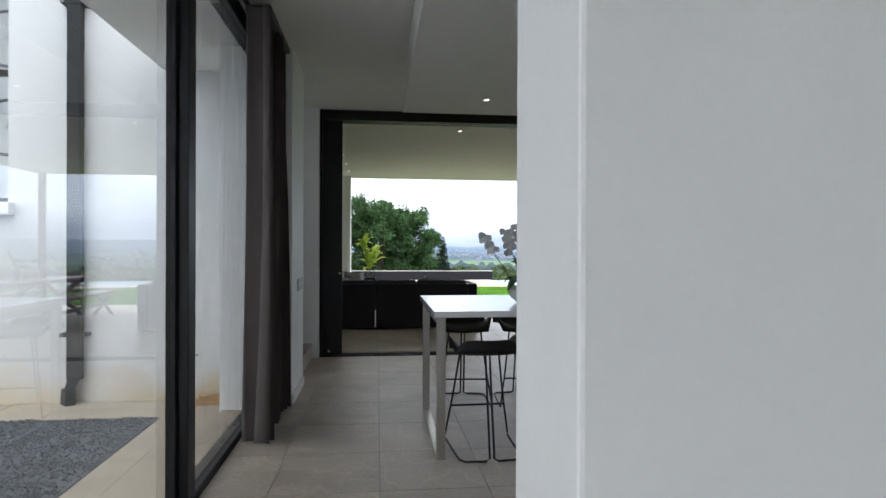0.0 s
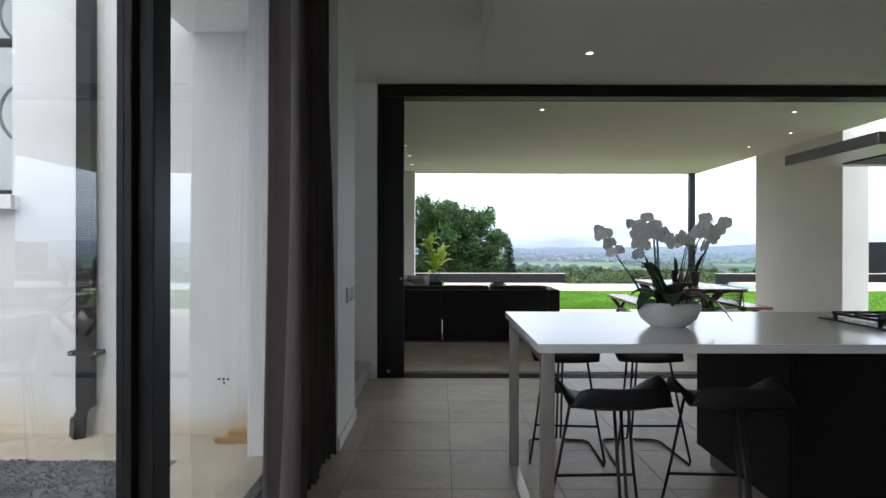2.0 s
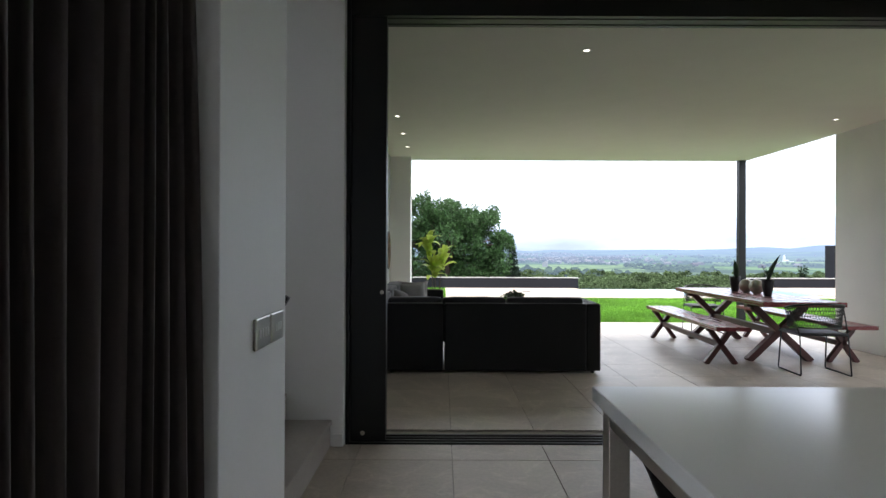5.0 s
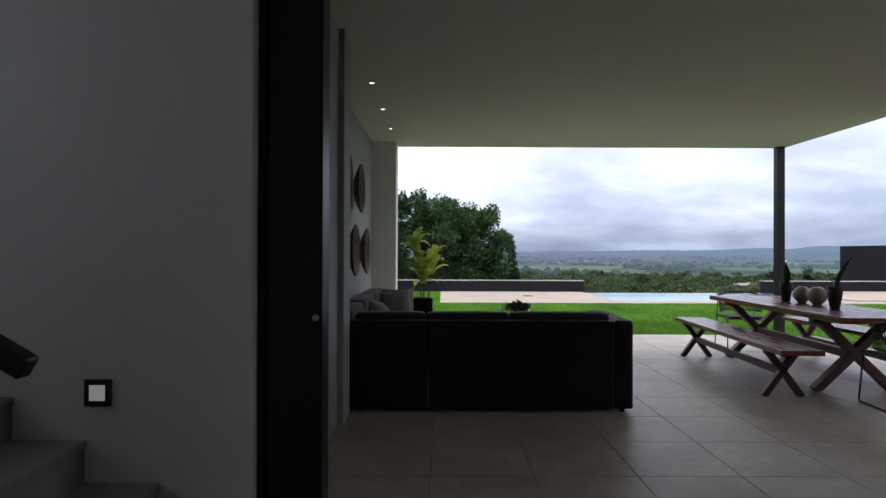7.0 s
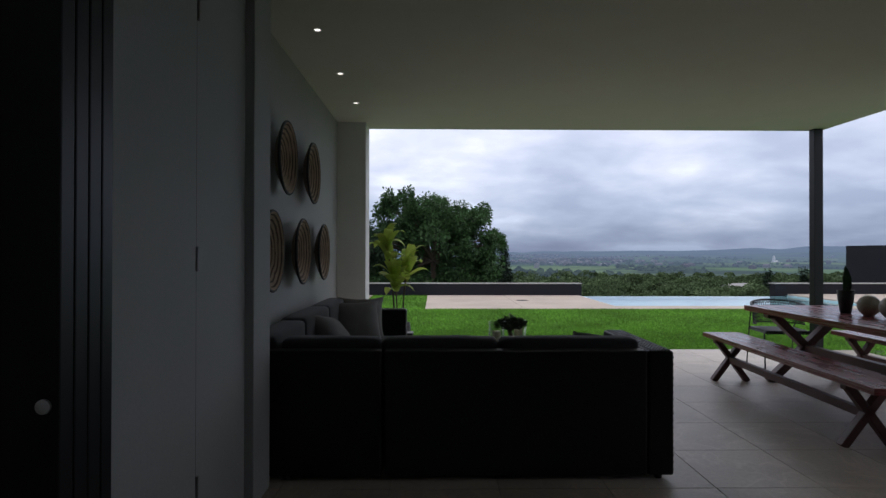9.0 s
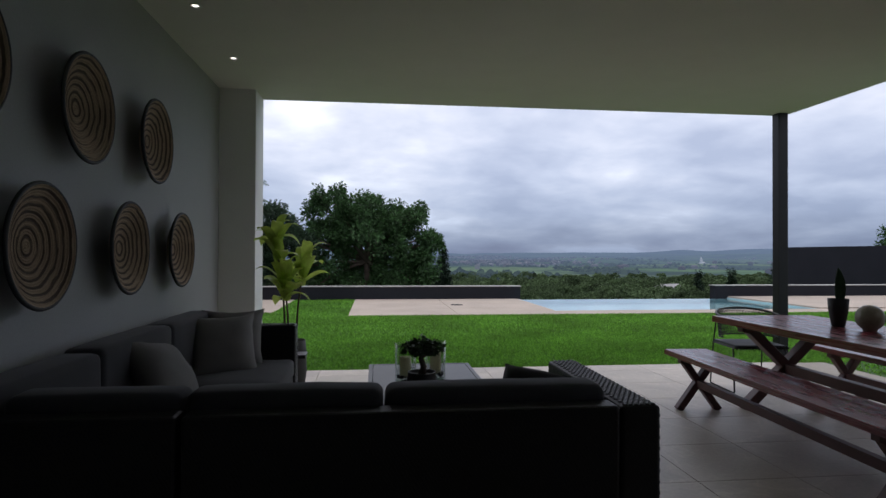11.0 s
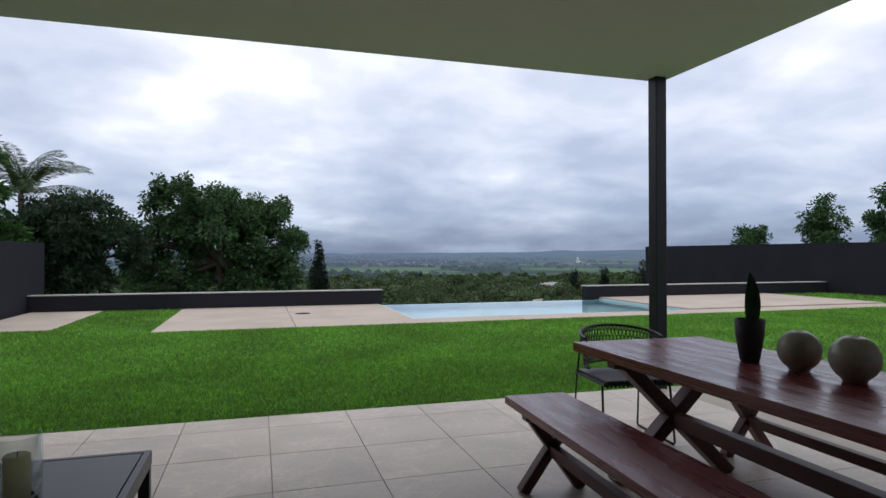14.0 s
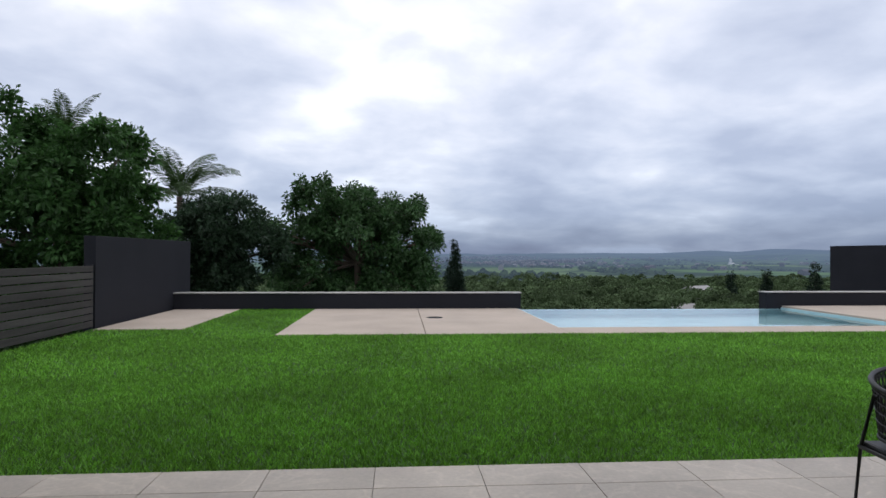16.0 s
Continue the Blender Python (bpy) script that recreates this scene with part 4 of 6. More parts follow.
# each spray: foot on the soil, bend, tip of the flower row, flowers
for foot, bend, tip, count in (((-0.10, 0.0), (-0.27, 0.02, 0.27), (-0.38, 0.03, 0.46), 7), ((-0.06, -0.02), (-0.14, -0.04, 0.28), (-0.23, -0.05, 0.47), 7), ((-0.05, 0.03), (-0.07, 0.04, 0.40), (-0.15, 0.04, 0.50), 6), ((-0.04, 0.03), (-0.05, 0.05, 0.47), (0.0, 0.06, 0.36), 6), ((0.03, 0.0), (0.11, 0.0, 0.40), (0.03, 0.02, 0.36), 5), ((0.06, 0.02), (0.17, 0.03, 0.36), (0.25, -0.03, 0.50), 12), ((0.08, -0.02), (0.20, -0.02, 0.33), (0.17, -0.05, 0.49), 5)):
    a, b, c = Vector((*foot, 0.0)), Vector(bend), Vector(tip)
    pts = [a, a.lerp(b, 0.5) + Vector((0.0, 0.0, 0.02)), b, b.lerp(c, 0.5) + Vector((0.0, 0.0, 0.015)), c]
    part("stem", tube_bm(pts, 0.0045, 6, r_end=0.002), STEM, orchid)
    part("support_stick", tube_bm([a + Vector((0.012, 0.0, -0.02)), b + Vector((0.006, 0.0, 0.0))], 0.0025, 5), STEM, orchid)
    for k in range(count):
        t = (k + 0.3) / count
        side = (1 if k % 2 else -1) * (0.024 if count < 10 else 0.050)
        p = b.lerp(c, 0.15 + 0.85 * t) + Vector((side + rng.uniform(-0.012, 0.012), -0.025 + rng.uniform(-0.02, 0.02), rng.uniform(-0.018, 0.018)))
        f = new("flower", flower_mesh)
        f.parent = orchid
        sc = rng.uniform(0.72, 0.88)
        f.matrix_basis = Matrix.Translation(p) @ Euler((radians(82 + rng.uniform(-18, 18)), radians(rng.uniform(-15, 15)), radians(rng.uniform(-38, 38)))).to_matrix().to_4x4() @ Matrix.Diagonal((sc, sc, sc, 1))
for a, l, w, lift, droop in ((10, 0.34, 0.042, 0.17, 0.20), (-30, 0.38, 0.040, 0.16, 0.22), (70, 0.24, 0.050, 0.17, 0.08), (150, 0.25, 0.055, 0.15, 0.10), (205, 0.26, 0.060, 0.16, 0.17), (120, 0.22, 0.050, 0.26, 0.02), (255, 0.24, 0.058, 0.15, 0.13), (310, 0.28, 0.048, 0.15, 0.12), (180, 0.18, 0.06, 0.24, 0.02), (40, 0.30, 0.04, 0.20, 0.12)):
    part("leaf", strap_leaf_bm(l, w, lift, droop), ORCHID_LEAF, orchid, smooth=True).matrix_basis = pose(0, 0, 0.01, 0, 0, a)

# ---- baskets on the patio wall ----
def wall_basket(y, z, r, turn):
    b = tagged(empty("wall_basket", pose(-0.815, y, z, 0, 90, 0)), "round coiled grass basket hung on the wall", "basket", "baskets on the patio wall")
    profile = []
    n = 19
    for i in range(n * 4 + 1):
        t = i / (n * 4)
        profile.append((max(r * t, 1e-6), 0.03 + 0.085 * t ** 2.2 + 0.006 * abs(math.sin(t * n * math.pi))))
    back = [(p[0], p[1] - 0.014) for p in profile[::4]][::-1]
    part("coiled_dish", lathe_bm(profile + back, 40), BASKET, b, smooth=True).matrix_basis = pose(0, 0, 0, 0, 0, turn)
    ring = [(r * math.cos(k * math.tau / 48), r * math.sin(k * math.tau / 48), 0.108) for k in range(48)]
    part("rim", tube_bm(ring, 0.011, 8, True), BLACK_POT, b, "dark bound rim", smooth=True)
    part("hanger", tube_bm([(0, 0, 0), (0, 0, 0.03)], 0.012, 6), BLACK_METAL, b)


for i, (y, z, r) in enumerate(((9.12, 2.05, 0.285), (10.105, 2.045, 0.28), (11.09, 2.055, 0.28), (9.67, 1.318, 0.285), (10.65, 1.318, 0.278), (11.63, 1.314, 0.28))):
    wall_basket(y, z, r, 57 * i)


# ---- outdoor corner sofa ----
def cushion_bm(x, y, z, puff=0.02, bevel=0.035):
    bm = box_bm(x, y, z, bevel, 3)
    c = Vector(((x[0] + x[1]) / 2, (y[0] + y[1]) / 2, (z[0] + z[1]) / 2))
    h = Vector((x[1] - x[0], y[1] - y[0], z[1] - z[0])) / 2
    bmesh.ops.subdivide_edges(bm, edges=[e for e in bm.edges if e.calc_length() > 0.2], cuts=5, use_grid_fill=True)
    for v in bm.verts:
        d = v.co - c
        k = (1 - (d.x / h.x) ** 2 * 0.9) * (1 - (d.y / h.y) ** 2 * 0.9) * (1 - (d.z / h.z) ** 2 * 0.9)
        for a in range(3):
            if abs(d[a]) > h[a] * 0.95:
                v.co[a] += math.copysign(puff * max(k, 0) * 6, d[a])
        v.co += noise.noise_vector(v.co * 6) * 0.004
    return bm


sofa = tagged(empty("corner_sofa"), "black wicker corner sofa with charcoal cushions", "sofa")
part("back_panel", box_bm((-0.697, 0.132), (8.84, 8.95), (0.03, 0.745), 0.012), WICKER, sofa)
part("back_panel", box_bm((0.148, 1.66), (8.84, 8.95), (0.03, 0.745), 0.012), WICKER, sofa)
part("arm", box_bm((1.662, 1.812), (8.84, 9.76), (0.03, 0.745), 0.014), WICKER, sofa)
part("base", box_bm((-0.697, 0.132), (8.952, 9.78), (0.03, 0.28), 0.008), WICKER, sofa)
part("base", box_bm((0.148, 1.66), (8.952, 9.78), (0.03, 0.28), 0.008), WICKER, sofa)
part("side_back", box_bm((-0.80, -0.70), (8.85, 11.93), (0.03, 0.70), 0.012), WICKER, sofa)
part("side_base", box_bm((-0.698, 0.12), (9.785, 11.78), (0.03, 0.28), 0.008), WICKER, sofa)
part("end_arm", box_bm((-0.698, 0.135), (11.785, 11.935), (0.03, 0.70), 0.012), WICKER, sofa)
for x in ((-0.47, 0.117), (0.125, 0.815), (0.825, 1.655)):
    part("seat_cushion", cushion_bm(x, (9.10, 9.80), (0.282, 0.43)), CUSHION, sofa, "charcoal seat cushion", True)
    part("back_cushion", cushion_bm(x, (8.955, 9.13), (0.40, 0.795), 0.012), CUSHION, sofa, "charcoal back cushion", True)
part("back_cushion", cushion_bm((-0.695, -0.50), (8.96, 9.79), (0.40, 0.815), 0.012), CUSHION, sofa, "charcoal back cushion", True)
for y in ((9.80, 10.78), (10.79, 11.77)):
    part("seat_cushion", cushion_bm((-0.53, 0.13), y, (0.282, 0.43)), CUSHION, sofa, "charcoal seat cushion", True)
    part("back_cushion", cushion_bm((-0.695, -0.50), y, (0.40, 0.83), 0.012), CUSHION, sofa, "charcoal back cushion", True)
part("end_shelf", box_bm((-0.20, 0.20), (11.937, 12.13), (0.40, 0.43), 0.004), DARK_TABLE, sofa)
part("shelf_bracket", box_bm((-0.15, 0.12), (11.937, 11.96), (0.30, 0.40), 0.003), BLACK_METAL, sofa)
for x, y in ((-0.42, 8.9), (1.74, 8.9), (1.74, 9.68), (-0.74, 11.87), (0.07, 11.87)):
    part("foot", lathe_bm([(0, 0), (0.022, 0), (0.022, 0.03), (0, 0.03)], 12), BLACK_METAL, sofa).location = (x, y, 0)


def weave_bumps(bm, o, u, v, nu, nv, h):
    """Rows of flat strands crossing over and under: one raised bump for each crossing."""
    o, u, v = Vector(o), Vector(u) / nu, Vector(v) / nv
    n = u.cross(v).normalized()
    for i in range(nu):
        for j in range(nv):
            shift = 0.5 if j % 2 else 0.0
            if i + shift + 1 > nu + 0.01:
                continue
            c = o + u * (i + shift + 0.5) + v * (j + 0.5)
            ring = [bm.verts.new(c + u * 0.47 * a + v * 0.47 * b) for a, b in ((-1, -0.5), (-0.5, -1), (0.5, -1), (1, -0.5), (1, 0.5), (0.5, 1), (-0.5, 1), (-1, 0.5))]
            top = [bm.verts.new(c + u * 0.27 * a + v * 0.40 * b + n * h) for a, b in ((-1, -0.6), (1, -0.6), (1, 0.6), (-1, 0.6))]
            bm.faces.new(top)
            for k, (p, q) in enumerate(((0, 1), (1, 2), (2, 3), (3, 0))):
                bm.faces.new((ring[2 * k + 1], ring[(2 * k + 2) % 8], top[q], top[p]))
                bm.faces.new((ring[2 * k], ring[2 * k + 1], top[p]))


weave = bmesh.new()
weave_bumps(weave, (1.674, 8.852, 0.745), (0.126, 0, 0), (0, 0.896, 0), 6, 44, 0.0055)
weave_bumps(weave, (1.812, 8.852, 0.05), (0, 0.896, 0), (0, 0, 0.685), 36, 34, 0.0055)
weave_bumps(weave, (1.80, 9.76, 0.05), (-0.126, 0, 0), (0, 0, 0.685), 6, 34, 0.0055)
weave_bumps(weave, (-0.69, 11.80, 0.70), (0.815, 0, 0), (0, 0.125, 0), 34, 6, 0.0055)
weave_bumps(weave, (0.135, 11.80, 0.05), (0, 0.125, 0), (0, 0, 0.64), 6, 30, 0.0055)
tagged(part("weave", weave, WICKER_STRAND, sofa), "raised black resin strands of the sofa arms", kind="stuff")


def throw_pillow(m, size, label):
    bm = bmesh.new()
    n = 14
    for side in (1, -1):
        g = []
        for j in range(n + 1):
            row = []
            for i in range(n + 1):
                u, v = i / n * 2 - 1, j / n * 2 - 1
                edge = max(0.0, (1 - abs(u) ** 2.4) * (1 - abs(v) ** 2.4))
                pinch = 1 - 0.11 * (u * u + v * v - 2 * u * u * v * v)
                row.append(bm.verts.new((u * size * pinch, v * size * pinch, side * 0.105 * edge ** 0.55)))
            g.append(row)
        for a, b in zip(g, g[1:]):
            for i in range(n):
                f = (a[i], a[i + 1], b[i + 1], b[i])
                bm.faces.new(f if side > 0 else f[::-1])
    bmesh.ops.remove_doubles(bm, verts=bm.verts, dist=0.0005)
    for v in bm.verts:
        v.co += noise.noise_vector(v.co * 9 + Vector((m.translation.x, 0, 0))) * 0.012
    p = tagged(link_mesh("throw_pillow", bm, PILLOW if "grey" in label else CUSHION, smooth=True), label, "pillow")
    p.matrix_basis = m


throw_pillow(pose(-0.33, 11.33, 0.60, 68, 0, 26), 0.25, "plump grey cloth pillow propped on the sofa")
throw_pillow(pose(-0.32, 11.60, 0.625, 70, 0, 10), 0.235, "light grey cloth pillow against the sofa arm")
throw_pillow(pose(-0.38, 10.25, 0.62, 50, 12, 75), 0.22, "grey cloth pillow slumped on the sofa")
throw_pillow(pose(1.52, 9.50, 0.585, 52, 6, -30), 0.19, "dark cloth pillow leaning on the sofa arm")

# ---- coffee table and what stands on it ----
ct = tagged(empty("coffee_table"), "low dark coffee table with an inlaid edge line", "coffee table")
X0, X1, Y0, Y1, ZT = 0.74, 1.50, 10.12, 11.36, 0.45
part("top_panel", box_bm((X0 + 0.033, X1 - 0.033), (Y0 + 0.033, Y1 - 0.033), (ZT - 0.025, ZT - 0.001), 0.0015), DARK_TABLE, ct)
part("inlay_seat", box_bm((X0 + 0.03, X1 - 0.03), (Y0 + 0.03, Y1 - 0.03), (ZT - 0.04, ZT - 0.026)), BLACK_METAL, ct)
for x, y in (((X0, X0 + 0.029), (Y0, Y1)), ((X1 - 0.029, X1), (Y0, Y1)), ((X0 + 0.03, X1 - 0.03), (Y0, Y0 + 0.029)), ((X0 + 0.03, X1 - 0.03), (Y1 - 0.029, Y1))):
    part("edge_rail", box_bm(x, y, (ZT - 0.06, ZT), 0.003), DARK_TABLE, ct)
for x in (X0 + 0.025, X1 - 0.025):
    for y in (Y0 + 0.025, Y1 - 0.025):
        part("leg", box_bm((x - 0.022, x + 0.022), (y - 0.022, y + 0.022), (0, ZT - 0.06), 0.003), BLACK_METAL, ct)


def leaf_cloud(name, centres, radii, count, length, material, parent, seed, flat=0.5):
    """Many small two-sided leaves spread through lobes, denser towards their skins."""
    rg = np.random.default_rng(seed)
    k = rg.integers(0, len(centres), count)
    d = rg.normal(size=(count, 3))
    d /= np.linalg.norm(d, axis=1, keepdims=True)
    rad = rg.uniform(0.2, 1.0, count) ** 0.5 * rg.uniform(0.85, 1.2, count)
    share = np.array([r[0] ** 2 for r in radii])
    k = rg.choice(len(centres), count, p=share / share.sum())
    c = np.array(centres)[k] + d * np.array(radii)[k] * rad[:, None]
    n = d + rg.normal(0, flat, (count, 3)) + np.array([0, 0, 0.35])
    n /= np.linalg.norm(n, axis=1, keepdims=True)
    t = np.cross(n, rg.normal(size=(count, 3)))
    t /= np.linalg.norm(t, axis=1, keepdims=True)
    s = np.cross(n, t)
    ln = (length * rg.uniform(0.6, 1.3, count))[:, None]
    pts = np.stack([c - t * ln * 0.5, c + s * ln * 0.24 + n * ln * 0.05, c + t * ln * 0.5 - n * ln * 0.08, c - s * ln * 0.24 + n * ln * 0.05], 1)
    idx = (np.arange(count) * 4)[:, None] + np.arange(4)
    me = bpy.data.meshes.new(name)
    me.from_pydata(pts.reshape(-1, 3).tolist(), [], idx.tolist())
    me.materials.append(material)
    ob = new(name, me)
    ob.parent = parent
    return ob


bonsai = tagged(empty("bonsai", pose(1.07, 10.43, 0.45)), "small bonsai tree in a dark round pot", "bonsai")
part("pot", lathe_bm([(0, 0), (0.075, 0), (0.088, 0.015), (0.09, 0.075), (0.084, 0.115), (0.088, 0.12), (0.078, 0.12), (0.075, 0.105), (0, 0.105)], 32), GREY_POT, bonsai, smooth=True)
part("trunk", tube_bm([(0, 0, 0.10), (0.012, 0.0, 0.15), (-0.006, 0.005, 0.20), (0.004, 0, 0.25)], 0.028, 10, r_end=0.010), BARK, bonsai, smooth=True)
br = bmesh.new()
for k in range(6):
    a = k * 1.05
    tube_bm([(0, 0, 0.20), (0.05 * math.cos(a), 0.05 * math.sin(a), 0.235), (0.10 * math.cos(a), 0.10 * math.sin(a), 0.26)], 0.007, 6, bm=br, r_end=0.003)
part("branches", br, BARK, bonsai)
leaf_cloud("leaves", [(0.09 * math.cos(a), 0.09 * math.sin(a), 0.265 + 0.02 * math.sin(3 * a)) for a in [k * 1.05 for k in range(6)]] + [(0, 0, 0.30)], [(0.055, 0.055, 0.045)] * 7, 420, 0.042, BONSAI_LEAF, bonsai, 3)


def hurricane(x, y, candle):
    h = tagged(empty("candle_holder", pose(x, y, 0.45)), "clear glass cylinder holding an ivory pillar candle", "candle holder", "candles on the coffee table")
    g = part("glass_cylinder", lathe_bm([(0, 0), (0.068, 0), (0.07, 0.003), (0.07, 0.25), (0.066, 0.25), (0.066, 0.008), (0, 0.008)], 36), THIN_GLASS, h, smooth=True)
    g.visible_shadow = False
    part("candle", lathe_bm([(0, 0.03), (0.038, 0.03), (0.038, candle), (0.034, candle + 0.004), (0, candle - 0.006)], 24), WAX, h, smooth=True)
    part("wick", tube_bm([(0, 0, candle - 0.01), (0.002, 0, candle + 0.012)], 0.0015, 5), BLACK_METAL, h)
    rg = random.Random(x)
    pb = bmesh.new()
    for k in range(40):
        a, rr = rg.uniform(0, 6.28), rg.uniform(0.03, 0.056)
        bmesh.ops.create_icosphere(pb, subdivisions=1, radius=rg.uniform(0.007, 0.011), matrix=Matrix.Translation((rr * math.cos(a), rr * math.sin(a), rg.uniform(0.016, 0.045))))
    part("pebbles", pb, PEBBLE, h)


hurricane(1.19, 10.80, 0.185)
hurricane(0.985, 10.72, 0.16)

# ---- potted plant at the end of the sofa ----
plant = tagged(empty("potted_plant", pose(0.01, 12.36, 0)), "tall leafy plant in a dark grey pot", "potted plant")
part("pot", lathe_bm([(0, 0), (0.10, 0), (0.135, 0.05), (0.155, 0.22), (0.152, 0.40), (0.143, 0.50), (0.133, 0.50), (0.13, 0.46), (0, 0.45)], 36), GREY_POT, plant, smooth=True)
part("soil", lathe_bm([(0, 0.462), (0.131, 0.462), (0.131, 0.452), (0, 0.452)], 24), BARK, plant)
rng = random.Random(11)
leaf_meshes = []
for l, w, lift, droop in ((0.30, 0.056, 0.16, 0.06), (0.26, 0.060, 0.10, 0.14), (0.34, 0.054, 0.22, 0.10)):
    bm = strap_leaf_bm(l, w, lift, droop, 7, 0)
    me = bpy.data.meshes.new("leaf")
    bm.to_mesh(me)
    bm.free()
    me.materials.append(YELLOW_LEAF)
    for p in me.polygons:
        p.use_smooth = True
    leaf_meshes.append(me)
for sx, sy, top, lean in ((-0.03, 0.0, 1.42, (-0.10, 0.02)), (0.05, 0.03, 1.16, (0.06, 0.05)), (0.0, -0.05, 1.0, (-0.02, -0.10))):
    pts = [(sx, sy, 0.45), (sx + lean[0] * 0.3, sy + lean[1] * 0.2, 0.45 + (top - 0.45) * 0.5), (sx + lean[0], sy + lean[1], top)]
    part("stalk", tube_bm(pts, 0.011, 8, r_end=0.007), BARK, plant)
    for k in range(16):
        t = 1 - 0.26 * (k / 16) ** 1.3
        p = Vector((sx + lean[0] * t, sy + lean[1] * t, 0.45 + (top - 0.45) * t))
        f = new("leaf", rng.choice(leaf_meshes))
        f.parent = plant
        f.matrix_basis = Matrix.Translation(p) @ Euler((radians(rng.uniform(-15, 15)), radians(rng.uniform(-45, 12)), radians(k * 137.5))).to_matrix().to_4x4()


# ---- dining table, benches and chairs ----
def plank_top(parent, w, l, z0, z1, planks, material):
    for i in range(planks):
        a = -w / 2 + i * w / planks
        part("plank", box_bm((a + 0.0004, a + w / planks - 0.0004), (-l / 2, l / 2), (z0, z1), 0.0015, 2), material, parent)


def cross_legs(parent, w_top, w_foot, y, h, t, d):
    for s in (-1, 1):
        part("leg", bar_bm((s * w_foot / 2, y + s * d * 0.0, 0.0), (-s * w_top / 2, y, h), t, d, 0.004), REDWOOD_LEG, parent)


def picnic_table(m):
    t = tagged(empty("dining_table", m), "long red-brown timber table with crossed legs", "dining table")
    plank_top(t, 0.92, 2.70, 0.695, 0.748, 3, REDWOOD)
    for y in (-0.80, 1.02):
        cross_legs(t, 0.62, 0.74, y, 0.66, 0.09, 0.075)
        part("cross_beam", box_bm((-0.40, 0.40), (y - 0.04, y + 0.04), (0.645, 0.699), 0.004), REDWOOD_LEG, t)
    part("stretcher", box_bm((-0.035, 0.035), (-0.84, 1.06), (0.30, 0.38), 0.004), REDWOOD_LEG, t)


def bench(m):
    b = tagged(empty("bench", m), "long red-brown timber bench with crossed legs", "bench", "benches at the table")
    plank_top(b, 0.37, 2.66, 0.425, 0.468, 1, REDWOOD)
    for y in (-0.98, 1.10):
        cross_legs(b, 0.24, 0.34, y, 0.40, 0.065, 0.055)
        part("cross_beam", box_bm((-0.16, 0.16), (y - 0.03, y + 0.03), (0.385, 0.424), 0.003), REDWOOD_LEG, b)
    part("stretcher", box_bm((-0.025, 0.025), (-1.0, 1.12), (0.19, 0.25), 0.003), REDWOOD_LEG, b)
    return b


picnic_table(pose(4.19, 10.45, 0, 0, 0, -1.6))
b1 = bench(pose(3.41, 10.41, 0, 0, 0, -2.8))
copy_thing(b1, pose(4.91, 10.56, 0, 0, 0, -1.5))


def wire_chair(m):
    c = tagged(empty("wire_chair", m), "black wire mesh armchair with a dark seat", "chair", "chairs at the table ends")
    def arc(z, r, back):
        return [(r * math.sin(a), -back * math.cos(a), z + 0.05 * (math.cos(a) - 1) * (1 if z > 0.6 else 0)) for a in [radians(-100 + 200 * k / 36) for k in range(37)]]
    top, bottom = arc(0.76, 0.29, 0.25), arc(0.50, 0.265, 0.22)
    part("top_rail", tube_bm(top, 0.011, 8), BLACK_METAL, c, smooth=True)
    part("lower_rail", tube_bm(bottom, 0.008, 8), BLACK_METAL, c, smooth=True)
    net = bmesh.new()
    for step in (1, -1):
        for k in range(37):
            j = k + 3 * step
            if 0 <= j < 37:
                mid = ((Vector(top[k]) + Vector(bottom[j])) / 2)
                tube_bm([top[k], mid, bottom[j]], 0.0036, 4, bm=net)
    for f in (0.12, 0.3, 0.5, 0.7, 0.88):
        tube_bm([Vector(a).lerp(Vector(b), f) for a, b in zip(top, bottom)], 0.0028, 4, bm=net)
    part("back_net", net, BLACK_METAL, c)
    part("seat", box_bm((-0.24, 0.24), (-0.21, 0.24), (0.42, 0.45), 0.012, 2), BLACK_SHELL, c, smooth=False)
    for k in range(17):
        x = -0.232 + 0.029 * k
        part("seat_cord", tube_bm([(x, 0.245, 0.448), (x, 0.254, 0.430), (x, 0.248, 0.410)], 0.011, 5), BLACK_SHELL, c)
    ring = [(-0.25, 0.24, 0.425), (0.25, 0.24, 0.425), (0.25, -0.2, 0.425), (-0.25, -0.2, 0.425)]
    part("seat_ring", tube_bm(ring, 0.009, 8, True), BLACK_METAL, c)
    for s in (-1, 1):
        part("leg_loop", tube_bm([(s * 0.245, 0.20, 0.425), (s * 0.255, 0.245, 0.02), (s * 0.255, 0.235, 0.008), (s * 0.255, -0.235, 0.008), (s * 0.255, -0.245, 0.02), (s * 0.245, -0.2, 0.425), (s * 0.28, -0.06, 0.68)], 0.008, 8), BLACK_METAL, c, smooth=True)
    return c


ch = wire_chair(pose(4.37, 12.2, 0, 0, 0, 174))
copy_thing(ch, pose(4.17, 8.98, 0, 0, 0, -4))


# ---- table decoration ----
def spear_leaf(bm, h, w, lean, turn, base):
    segs = 8
    rows = []
    m = Matrix.Rotation(turn, 4, "Z")
    for i in range(segs + 1):
        t = i / segs
        ww = w * math.sin(math.pi * (0.12 + 0.88 * t)) ** 0.8 if t < 1 else 0.0005
        rows.append([bm.verts.new(m @ Vector((s * ww * (1.0 if s < 0 else 0.45), lean * t * t + (0.012 if s == 0 else 0), base + h * t))) for s in (-1, 0, 1)])
    for a, b in zip(rows, rows[1:]):
        bm.faces.new((a[0], a[1], b[1], b[0]))
        bm.faces.new((a[1], a[2], b[2], b[1]))


